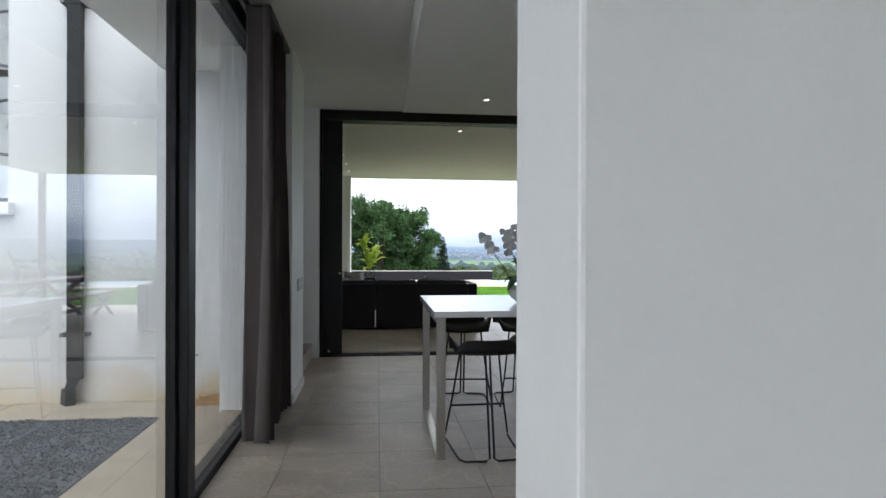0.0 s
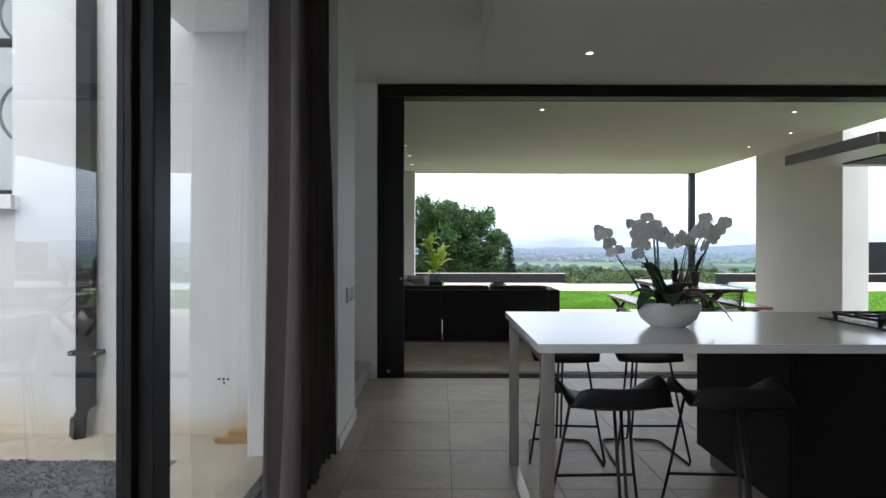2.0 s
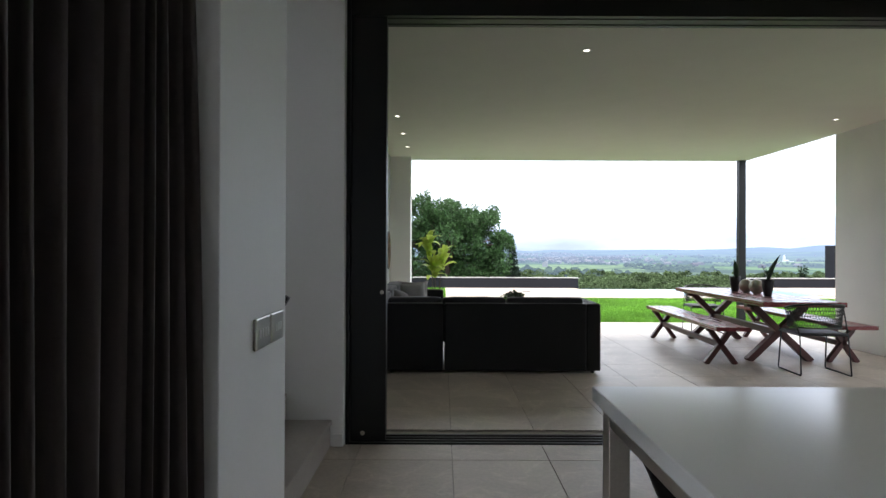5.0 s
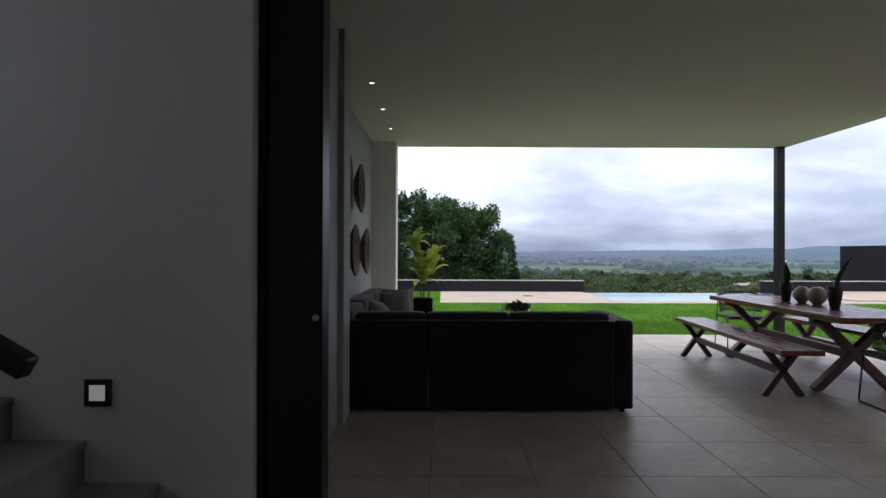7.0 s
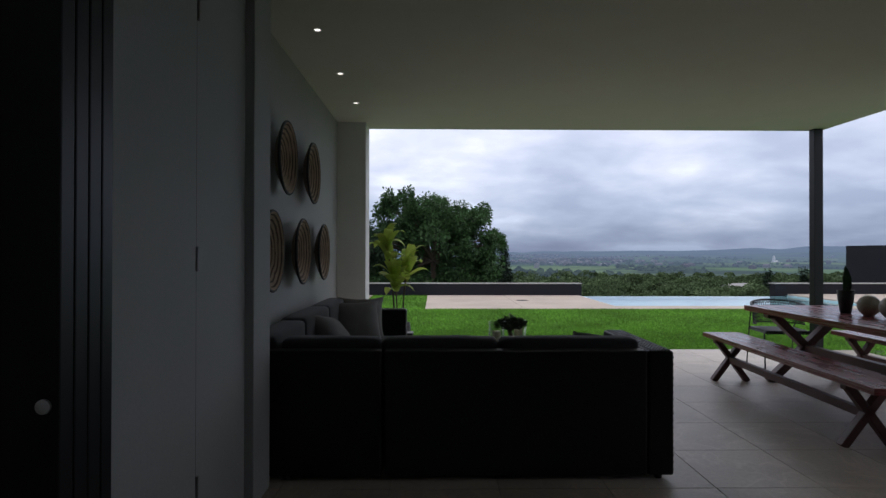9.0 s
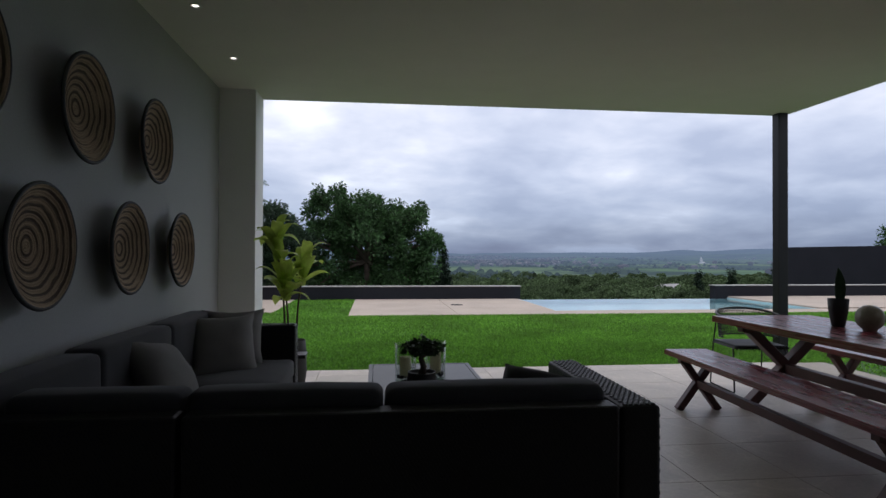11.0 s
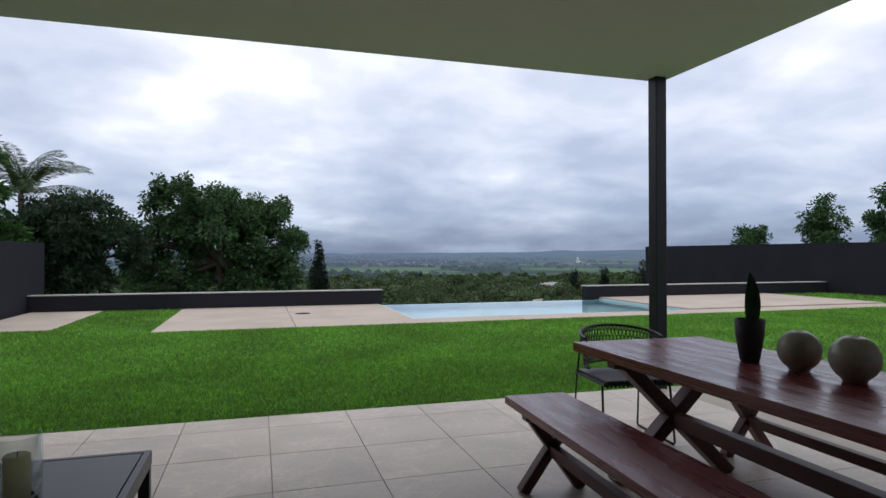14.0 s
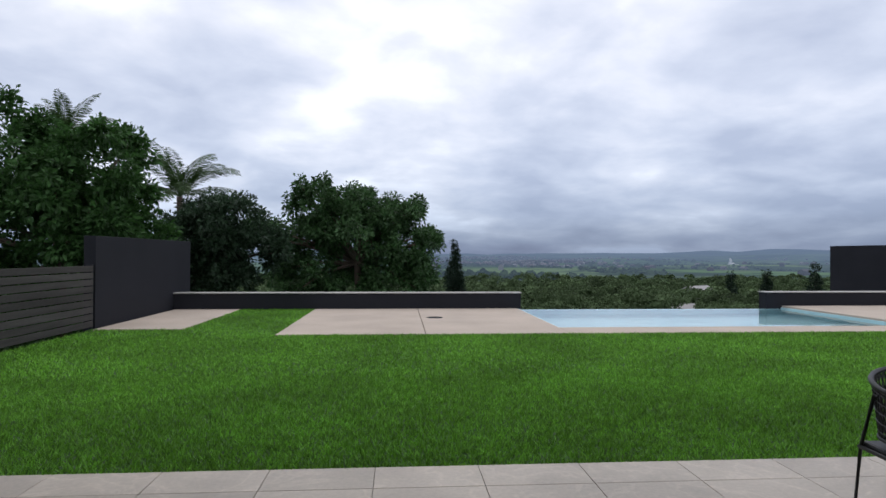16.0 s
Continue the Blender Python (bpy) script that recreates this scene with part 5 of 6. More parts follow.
def spear_pot(m, leaves, label):
    p = tagged(empty("spear_plant", m), label, "potted plant", "pots on the table")
    part("pot", lathe_bm([(0, 0), (0.042, 0), (0.047, 0.012), (0.066, 0.13), (0.072, 0.212), (0.065, 0.212), (0.060, 0.18), (0, 0.175)], 28), BLACK_POT, p, smooth=True)
    for h, w, lean, turn in leaves:
        bm = bmesh.new()
        spear_leaf(bm, h, w, lean, turn, 0.16)
        bmesh.ops.solidify(bm, geom=list(bm.faces), thickness=0.004)
        part("leaf", bm, SPIKE_LEAF, p, smooth=True)


spear_pot(pose(4.28, 10.96, 0.749), ((0.29, 0.05, 0.03, 2.4), (0.12, 0.03, 0.03, 3.4)), "single spear-leaved plant in a black tapered pot")
spear_pot(pose(4.24, 10.03, 0.749), ((0.36, 0.07, 0.16, 3.6), (0.27, 0.05, 0.10, 4.2), (0.22, 0.045, 0.06, 1.0)), "broad spear-leaved plant in a black tapered pot")
for x, y, r in ((4.31, 10.70, 0.092), (4.32, 10.44, 0.096)):
    prof = [(0, 0.004), (r * 0.45, 0.0)] + [(r * math.sin(a), r * 1.02 * (1 - math.cos(a))) for a in [radians(32 + 128 * k / 14) for k in range(15)]] + [(r * 0.24, r * 1.97), (r * 0.12, r * 1.82), (0, r * 1.80)]
    tagged(link_mesh("ceramic_ball", lathe_bm(prof, 36), STONE_BALL, smooth=True), "round grey mottled ceramic ball on the table", "ornament", "balls on the table").location = (x, y, 0.7485)

# ---- garden materials ----
def leaf_mat(name, color, island=0.45, rough=0.45):
    m = mat(name, color, rough, var=0.25, scale=1.3, fine=0.1, fscale=9, island=island, through=0.25, spec=0.2)
    return m


LEAF_MAIN = leaf_mat("broad_tree_leaf", (0.054, 0.112, 0.038), 0.55)
LEAF_DARK = leaf_mat("dark_shrub_leaf", (0.036, 0.066, 0.034))
LEAF_BIG = leaf_mat("deep_green_leaf", (0.046, 0.108, 0.028))
LEAF_PALM = leaf_mat("palm_leaflet", (0.05, 0.095, 0.028))
LEAF_CYPRESS = leaf_mat("cypress_scale_leaf", (0.020, 0.038, 0.022))
LEAF_GUM = leaf_mat("light_green_leaf", (0.055, 0.12, 0.040))
LEAF_WOOD = mat("valley_woodland_leaf", (0.082, 0.120, 0.055), 0.85, var=0.6, scale=0.09, fine=0.35, fscale=0.5, island=0.35, through=0.2, spec=0.1)
POOL_TILE = mat("pale_blue_pool_lining", (0.44, 0.62, 0.66), 0.5, var=0.06, scale=4)
FENCE_WOOD = mat("weathered_grey_timber", (0.066, 0.061, 0.057), 0.85, spec=0.15, var=0.25, scale=2, fine=0.2, fscale=30, random=0.25, stretch=(8, 0.5, 8))
GROUND = mat("valley_ground", (0.042, 0.062, 0.036), 0.95, var=0.4, scale=0.03, fine=0.3, fscale=0.4, spec=0.0)
HOUSE_WALL = mat("pale_house_wall", (0.32, 0.31, 0.30), 0.8)
HOUSE_ROOF = mat("pale_grey_house_roof", (0.30, 0.29, 0.28), 0.7)
WATER = glass("pool_water", (0.80, 0.96, 0.97), 1.33)
wt = WATER.node_tree
wtex = wt.nodes.new("ShaderNodeTexNoise")
wtex.inputs["Scale"].default_value, wtex.inputs["Detail"].default_value = 5.0, 3.0
wbump = wt.nodes.new("ShaderNodeBump")
wbump.inputs["Strength"].default_value, wbump.inputs["Distance"].default_value = 0.25, 0.02
wt.links.new(wtex.outputs[0], wbump.inputs["Height"])
wt.links.new(wbump.outputs[0], wt.nodes["Principled BSDF"].inputs["Normal"])

# ---- pool ----
structure("pool_floor", (4.9, 11.5), (20.15, 24.0), (-1.6, -1.2), POOL_TILE, 0, "pale blue pool floor", "pool")
for nm, x, y, z in (("pool_wall_west", (4.9, 4.94), (20.15, 23.9), (-1.2, -0.012)), ("pool_wall_south", (4.94, 11.5), (20.15, 20.19), (-1.2, -0.012)), ("pool_wall_east", (11.46, 11.5), (20.19, 23.98), (-1.2, -0.012)), ("pool_wall_edge", (4.94, 11.46), (23.8, 24.0), (-1.2, -0.050))):
    structure(nm, x, y, z, POOL_TILE, 0, "pale blue tiled pool wall", "pool")
bm = bmesh.new()
bm.faces.new([bm.verts.new(p) for p in ((4.94, 20.19, -0.045), (11.46, 20.19, -0.045), (11.46, 24.0, -0.045), (4.94, 24.0, -0.045))])
wtr = tagged(link_mesh("water", bm, WATER), "still pale blue pool water running over the edge", "water", kind="structure")
wtr.visible_shadow = False
dr = tagged(empty("drain_cover", pose(2.84, 21.84, 0.0)), "dark round drain cover in the terrace paving", "drain cover")
part("cover", lathe_bm([(0, 0.006), (0.15, 0.006), (0.17, 0.0), (0, 0.0)], 28), CHARCOAL, dr)
part("grip", box_bm((-0.05, 0.05), (-0.008, 0.008), (0.006, 0.014), 0.002), BLACK_METAL, dr)

# ---- slatted fence ----
fence = tagged(empty("fence"), "weathered grey slatted timber fence by the lawn", "fence")
for k in range(9):
    for y0, y1 in ((11.0, 14.1), (14.1, 17.2), (17.2, 20.34)):
        part("slat", box_bm((-2.985, -2.96), (y0 + 0.002, y1 - 0.002), (0.03 + k * 0.115, 0.03 + k * 0.115 + 0.097), 0.003, 1), FENCE_WOOD, fence)
for y in (11.0, 14.1, 17.2, 20.37):
    part("post", box_bm((-3.08, -2.987), (y - 0.04, y + 0.04), (-0.3, 1.07), 0.004), CHARCOAL, fence)


# ---- grass ----
def grass_field(regions, seed):
    rg = np.random.default_rng(seed)
    vs = []
    for x0, x1, y0, y1, density, w, h in regions:
        n = int((x1 - x0) * (y1 - y0) * density)
        x, y = rg.uniform(x0, x1, n), rg.uniform(y0, y1, n)
        patch = np.array([noise.noise((a * 1.7, b * 1.7, 0)) for a, b in zip(x[::40], y[::40])]).repeat(40)[:n]
        if len(patch) < n:
            patch = np.pad(patch, (0, n - len(patch)))
        a = rg.uniform(0, math.tau, n)
        hh = h * rg.uniform(0.55, 1.25, n) * (1 + 0.55 * patch)
        lx, ly = rg.normal(0, 0.55, n) * hh, rg.normal(0, 0.55, n) * hh
        z = np.full(n, -0.02)
        dx, dy = np.cos(a) * w / 2, np.sin(a) * w / 2
        vs.append(np.stack([np.stack([x - dx, y - dy, z], 1), np.stack([x + dx, y + dy, z], 1), np.stack([x + lx, y + ly, z + hh], 1)], 1))
    v = np.concatenate(vs).reshape(-1, 3)
    n = len(v) // 3
    me = bpy.data.meshes.new("grass")
    me.vertices.add(n * 3)
    me.vertices.foreach_set("co", v.ravel())
    me.loops.add(n * 3)
    me.loops.foreach_set("vertex_index", np.arange(n * 3))
    me.polygons.add(n)
    me.polygons.foreach_set("loop_start", np.arange(n) * 3)
    me.update(calc_edges=True)
    me.materials.append(GRASS)
    tagged(new("grass", me), "short bright green lawn grass", "grass", kind="stuff")


grass_field(((-2.9, 7.5, 13.5, 16.3, 4600, 0.011, 0.036), (-2.9, 15.0, 16.3, 19.4, 2400, 0.016, 0.034), (-1.45, 0.22, 19.4, 23.85, 1300, 0.018, 0.034), (-2.9, -1.45, 19.4, 20.2, 1300, 0.018, 0.035), (7.5, 18.0, 13.5, 16.3, 900, 0.020, 0.05), (15.0, 20.3, 16.3, 19.4, 500, 0.03, 0.05), (6.2, 14.0, 7.0, 13.5, 500, 0.022, 0.05), (17.6, 20.3, 19.4, 24.0, 400, 0.03, 0.05)), 5)


# ---- trees ----
def tuft_crown(lobes, material, count, length, parent, seed):
    """A crown of leaf tufts: rosettes of pointed leaves at the twig ends, with gaps between them."""
    rg = np.random.default_rng(seed)
    centres, radii = np.array([l[:3] for l in lobes]), np.array([l[3] for l in lobes])
    per = 34
    n = count // per
    share = np.minimum(radii, np.median(radii) * 1.25) ** 1.6
    share = share / share.sum()
    k = rg.choice(len(lobes), n, p=share)
    d = rg.normal(size=(n, 3)) + np.array([0, -0.25, 0.35])
    d /= np.linalg.norm(d, axis=1, keepdims=True)
    rad = np.where(rg.uniform(size=n) < 0.15, rg.uniform(0.1, 0.6, n), rg.uniform(0.62, 0.98, n))
    tc = centres[k] + d * (radii[k] * rad)[:, None] * np.array([1.0, 1.1, 0.9])
    axis = d * 0.8 + np.array([0, 0, 0.55]) + rg.normal(0, 0.2, (n, 3))
    axis /= np.linalg.norm(axis, axis=1, keepdims=True)
    size = length * rg.uniform(0.8, 2.2, n)
    ti = np.repeat(np.arange(n), per)
    m = len(ti)
    out = rg.normal(size=(m, 3)) + axis[ti] * 0.75
    out /= np.linalg.norm(out, axis=1, keepdims=True)
    ln = (length * rg.uniform(0.7, 1.25, m))[:, None]
    a = tc[ti] + out * (size[ti] * rg.uniform(0.25, 1.0, m))[:, None]
    s = np.cross(out, axis[ti] + rg.normal(0, 0.3, (m, 3)))
    s /= np.linalg.norm(s, axis=1, keepdims=True) + 1e-6
    nn = np.cross(s, out)
    tip = a + out * ln - np.array([0, 0, 0.22]) * ln
    mid = a + out * ln * 0.5 + nn * ln * 0.05
    pts = np.stack([a, mid + s * ln * 0.25, tip, mid - s * ln * 0.25], 1)
    idx = (np.arange(m) * 4)[:, None] + np.arange(4)
    me = bpy.data.meshes.new("crown")
    me.from_pydata(pts.reshape(-1, 3).tolist(), [], idx.tolist())
    me.materials.append(material)
    ob = new("crown", me)
    ob.parent = parent
    return ob


def tree(name, base, lobes, leaf, count, length, seed, label, trunk_r=0.18, fork=0.4):
    t = tagged(empty(name, Matrix.Translation(base)), label, "tree")
    rg = random.Random(seed)
    top = max(l[2] for l in lobes)
    low = min(l[2] - l[3] for l in lobes)
    joint = Vector((rg.uniform(-0.2, 0.2), 0, low + (top - low) * fork))
    part("trunk", tube_bm([(0, 0, 0), joint * 0.5 + Vector((0.08, 0.05, 0)), joint], trunk_r, 10, r_end=trunk_r * 0.6), BARK, t, smooth=True)
    for x, y, z, r in lobes[::5]:
        end = Vector((x, y, z))
        mid = joint.lerp(end, 0.5) + Vector((rg.uniform(-0.2, 0.2), rg.uniform(-0.2, 0.2), 0.15))
        part("limb", tube_bm([joint, mid, end], trunk_r * 0.42, 6, r_end=0.02), BARK, t)
    tuft_crown(lobes, leaf, count, length, t, seed)
    return t


def lobes_from(rows, cx, cz, k, depth, seed):
    """Crown lobes from a sketch in steps of k metres round (cx, cz)."""
    rg = random.Random(seed)
    out = []
    for px, pz, r in rows:
        out.append(((px - cx) * k, rg.uniform(-depth, depth), (cz - pz) * k, r * k))
        for _ in range(7):
            a, q = rg.uniform(0, math.tau), rg.uniform(0.3, 0.95)
            out.append(((px - cx + q * r * math.cos(a)) * k, rg.uniform(-depth, depth), (cz - pz + q * r * math.sin(a)) * k, r * k * rg.uniform(0.3, 0.55)))
    return out


main = lobes_from(((560, 366, 38), (620, 366, 36), (690, 376, 34), (722, 386, 26), (715, 434, 42), (752, 430, 22), (548, 414, 43), (640, 428, 52), (655, 394, 43), (600, 402, 43), (685, 420, 43), (590, 475, 48), (690, 480, 42), (745, 475, 28), (520, 455, 30), (540, 340, 13), (577, 336, 14), (648, 346, 14), (738, 364, 13), (770, 418, 13), (488, 408, 16), (464, 410, 13), (505, 500, 28), (640, 505, 42), (560, 505, 38), (735, 505, 30)), 640, 640, 0.0237, 1.7, 1)
tree("broadleaf_tree", (0.5, 35.0, -3.25), main, LEAF_MAIN, 62000, 0.165, 21, "broad-crowned dark green tree beyond the garden wall", 0.22)
dark = lobes_from(((350, 395, 38), (400, 388, 36), (452, 405, 38), (370, 450, 48), (440, 455, 48), (325, 430, 40), (485, 440, 30), (400, 495, 50), (340, 490, 45)), 400, 640, 0.0189, 1.3, 2)
tree("shade_tree", (-3.7, 30.0, -2.3), dark, LEAF_DARK, 34000, 0.14, 22, "dense dark-leaved tree behind the boundary wall", 0.16)
bigl = lobes_from(((20, 225, 50), (95, 235, 48), (178, 238, 42), (60, 290, 58), (140, 300, 55), (208, 285, 36), (20, 370, 65), (120, 370, 58), (205, 375, 45), (50, 440, 60), (160, 440, 50), (-70, 300, 70), (-80, 400, 70), (60, 505, 50), (150, 510, 50), (215, 470, 40), (228, 415, 34), (185, 340, 48)), 100, 640, 0.0150, 1.3, 3)
tree("mango_tree", (-6.1, 25.0, -2.25), bigl, LEAF_BIG, 60000, 0.155, 23, "large deep green tree standing behind the fence", 0.22)
low = lobes_from(((0, 0, 30), (50, 8, 26), (95, 0, 28), (140, 10, 24), (190, 4, 26), (250, 12, 22)), 100, 20, 0.03, 0.6, 9)
tree("shrub_row", (2.2, 29.5, -1.55), low, LEAF_GUM, 9000, 0.16, 31, "loose light green shrubs below the garden wall", 0.05)
for x, y, z, rows, seed in ((26.0, 29.0, -2.9, ((0, -8, 8), (4, 6, 12), (-7, 20, 15), (9, 34, 18), (-8, 48, 19)), 41), (26.0, 26.0, -2.2, ((2, -10, 8), (-3, 4, 12), (7, 18, 15), (-9, 32, 18), (6, 48, 20)), 42), (27.0, 34.2, -3.9, ((0, 8, 12), (12, 18, 14), (-14, 22, 14), (2, 30, 16)), 43), (26.5, 23.0, -1.85, ((0, -6, 9), (5, 8, 13), (-8, 22, 16), (9, 38, 19), (-4, 50, 19)), 44)):
    lift = {29.0: 3.55, 26.0: 3.05, 34.2: 3.85, 23.0: 2.70}[y] / 0.0285
    tree("young_tree", (x, y, z), lobes_from(rows + ((-9, 62, 20), (8, 70, 21), (-4, 82, 20)), 0, 95 + lift, 0.0285, 0.6, seed), LEAF_GUM, 8000, 0.16, seed, "young light green tree behind the boundary wall", 0.09)
cyp = [(0.0, 0.0, 1.0 + 0.40 * k, 0.82 * (1 - k / 12.0) ** 0.8 + 0.05) for k in range(12)]
tree("cypress", (6.75, 60.0, -3.2), cyp, LEAF_CYPRESS, 9000, 0.16, 51, "narrow dark cypress standing alone", 0.12, 0.2)
for x, y, z, k, seed in ((43.5, 82.0, -6.6, 1.0, 52), (46.8, 80.0, -6.6, 1.05, 53), (56.0, 84.0, -6.4, 1.25, 54)):
    tree("cypress", (x, y, z), [(0.0, 0.0, q[2] * k, q[3] * k) for q in cyp], LEAF_CYPRESS, 3600, 0.26, seed, "narrow dark cypress among the valley woods", 0.12, 0.2)


def palm(base, h, length, seed):
    p = tagged(empty("palm_tree", Matrix.Translation(base)), "feathery palm rising above the garden trees", "palm tree", "palms")
    rg = random.Random(seed)
    part("trunk", tube_bm([(0, 0, 0), (0.1, 0, h * 0.5), (0.0, 0, h)], 0.16, 10, r_end=0.10), BARK, p, smooth=True)
    for k in range(24):
        a = k * 2.399
        el, droop = rg.uniform(0.3, 1.45), rg.uniform(1.1, 1.7)
        L = length * rg.uniform(0.85, 1.1)
        bm = bmesh.new()
        pts = []
        r, z = 0.0, h
        for i in range(9):
            pts.append(Vector((r * math.cos(a), r * math.sin(a), z)))
            up = el - droop * (i / 8) ** 1.4
            r, z = r + L / 8 * math.cos(up), z + L / 8 * math.sin(up)
        tube_bm(pts, 0.018, 5, bm=bm, r_end=0.004)
        side = Vector((-math.sin(a), math.cos(a), 0))
        for i in range(76):
            t = 0.12 + 0.86 * i / 76
            j = min(int(t * 8), 7)
            o = pts[j].lerp(pts[j + 1], t * 8 - j)
            d = (pts[j + 1] - pts[j]).normalized()
            ll = 0.42 * L / 1.9 * math.sin(math.pi * (0.15 + 0.8 * t))
            for s in (-1, 1):
                e = o + side * s * ll * 0.75 + d * ll * 0.5 + Vector((0, 0, -0.35 * ll + rg.uniform(-0.05, 0.05)))
                m = o.lerp(e, 0.5) + d * 0.013
                bm.faces.new([bm.verts.new(q) for q in (o, m, e, o.lerp(e, 0.5) - d * 0.013)])
        part("frond", bm, LEAF_PALM, p)


palm((-5.75, 32.0, -3.0), 6.3, 2.4, 61)
palm((-9.7, 32.0, -3.0), 8.3, 2.0, 62)


# ---- valley ----
HOUSES = ((29.6, 66.0, -4.6, 4.6), (38.5, 84.0, -4.9, 4.2), (68.0, 138.0, -5.4, 6.0))


def ground_height(x, y):
    d = max(y - 25.0, 0.0, (abs(x - 8.0) - 40.0) * 0.6)
    z = -1.75 - 3.5 * (1 - math.exp(-d / 16.0)) - 9.0 * (1 - math.exp(-d / 150.0))
    z += noise.noise((x / 60, y / 60, 0.3)) * min(d / 40, 2.0)
    return z - max(d - 215.0, 0.0) * 0.02


def ground_sheet():
    xs = [-2500, -1500, -900, -500, -300] + [-200 + 8 * i for i in range(88)] + [600, 900, 1400, 2200, 3500]
    ys = [-400, -150, -60, -20, 10] + [24.6 + 7 * i for i in range(70)] + [540, 620, 720, 850, 1000, 1300, 1800, 2600, 4000]
    vs = [(x, y, ground_height(x, y)) for y in ys for x in xs]
    w = len(xs)
    fs = [(j * w + i, j * w + i + 1, (j + 1) * w + i + 1, (j + 1) * w + i) for j in range(len(ys) - 1) for i in range(w - 1)]
    me = bpy.data.meshes.new("ground")
    me.from_pydata(vs, [], fs)
    me.materials.append(GROUND)
    for p in me.polygons:
        p.use_smooth = True
    tagged(new("ground", me), "green ground falling away into a wide valley", "ground", kind="structure")


ground_sheet()


def painted_haze_mat(name, colours, cell, wood=0.0, island=0.0):
    """Land kilometres off: its own colours under a painted haze that thickens with distance."""
    m = bpy.data.materials.new(name)
    m.use_nodes = True
    n, l = m.node_tree.nodes, m.node_tree.links
    b = n["Principled BSDF"]
    b.inputs["Roughness"].default_value, b.inputs["Specular IOR Level"].default_value = 1.0, 0.0
    tc = n.new("ShaderNodeTexCoord")
    if island:
        src = n.new("ShaderNodeNewGeometry").outputs["Random Per Island"]
    else:
        v = n.new("ShaderNodeTexVoronoi")
        v.inputs["Scale"].default_value = 1 / cell
        l.new(tc.outputs["Object"], v.inputs["Vector"])
        sp = n.new("ShaderNodeSeparateColor")
        l.new(v.outputs["Color"], sp.inputs[0])
        src = sp.outputs[0]
    ramp = n.new("ShaderNodeValToRGB")
    e = ramp.color_ramp.elements
    while len(e) < len(colours):
        e.new(0.5)
    for k, (el, c) in enumerate(zip(e, colours)):
        el.position, el.color = k / max(len(colours) - 1, 1), (*c, 1)
    l.new(src, ramp.inputs[0])
    col = ramp.outputs[0]
    if wood:
        for size, amount, lo, hi in ((1 / 210, 1.0, 0.47, 0.55), (1 / 38, 0.75, 0.54, 0.62)):
            t = n.new("ShaderNodeTexNoise")
            t.inputs["Scale"].default_value, t.inputs["Detail"].default_value, t.inputs["Roughness"].default_value = size, 6, 0.65
            l.new(tc.outputs["Object"], t.inputs["Vector"])
            r = n.new("ShaderNodeMapRange")
            r.inputs[1].default_value, r.inputs[2].default_value, r.inputs[4].default_value = lo, hi, amount * wood
            l.new(t.outputs[0], r.inputs[0])
            mx = n.new("ShaderNodeMix")
            mx.data_type = "RGBA"
            l.new(r.outputs[0], mx.inputs[0]), l.new(col, mx.inputs[6])
            mx.inputs[7].default_value = (0.020, 0.034, 0.022, 1)
            col = mx.outputs[2]
    l.new(col, b.inputs["Base Color"])
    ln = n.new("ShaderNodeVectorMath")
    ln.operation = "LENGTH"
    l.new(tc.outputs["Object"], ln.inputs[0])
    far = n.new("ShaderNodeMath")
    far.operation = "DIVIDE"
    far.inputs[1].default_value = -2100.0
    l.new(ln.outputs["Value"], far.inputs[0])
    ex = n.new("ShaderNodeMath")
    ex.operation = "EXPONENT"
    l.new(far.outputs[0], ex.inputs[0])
    # blue-grey emission paints the haze over the base colour
    haze_glow, ms = n.new("ShaderNodeEmission"), n.new("ShaderNodeMixShader")
    haze_glow.inputs[0].default_value, haze_glow.inputs[1].default_value = (0.150, 0.205, 0.295, 1), 1.0
    l.new(ex.outputs[0], ms.inputs[0]), l.new(haze_glow.outputs[0], ms.inputs[1]), l.new(b.outputs[0], ms.inputs[2])
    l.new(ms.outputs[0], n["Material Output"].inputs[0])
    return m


FIELDS = painted_haze_mat("distant_fields", ((0.060, 0.105, 0.040), (0.105, 0.175, 0.060), (0.070, 0.120, 0.045), (0.130, 0.190, 0.075), (0.085, 0.115, 0.050)), 230, wood=0.8)
TOWN = painted_haze_mat("distant_town", ((0.13, 0.105, 0.11), (0.06, 0.06, 0.07), (0.20, 0.18, 0.18), (0.09, 0.08, 0.085), (0.28, 0.27, 0.27)), 1, island=1.0)
WHITE_FAR = painted_haze_mat("distant_white_walls", ((0.80, 0.79, 0.77), (0.75, 0.74, 0.72)), 50)
LIE = ((200, -17), (400, -17), (700, -18), (1200, -21), (2000, -21), (3000, -14), (4500, 10), (7000, 62), (8500, 70))


def valley_height(x, y):
    """The wide valley floor and the mountains that close it."""
    d = math.hypot(x, y)
    z = np.interp(d, [p[0] for p in LIE], [p[1] for p in LIE])
    z += 7.0 * min(d / 900, 2.2) * noise.noise((x / 330, y / 330, 2.1)) + 9.0 * min(d / 1800, 2.0) * noise.noise((x / 900, y / 900, 5.7))
    return float(z + (42.0 * noise.noise((x / 1300, y / 2400, 8.3)) + 16.0 * noise.noise((x / 520, y / 900, 3.3))) * min(max(d - 2600, 0) / 2500, 1.3))


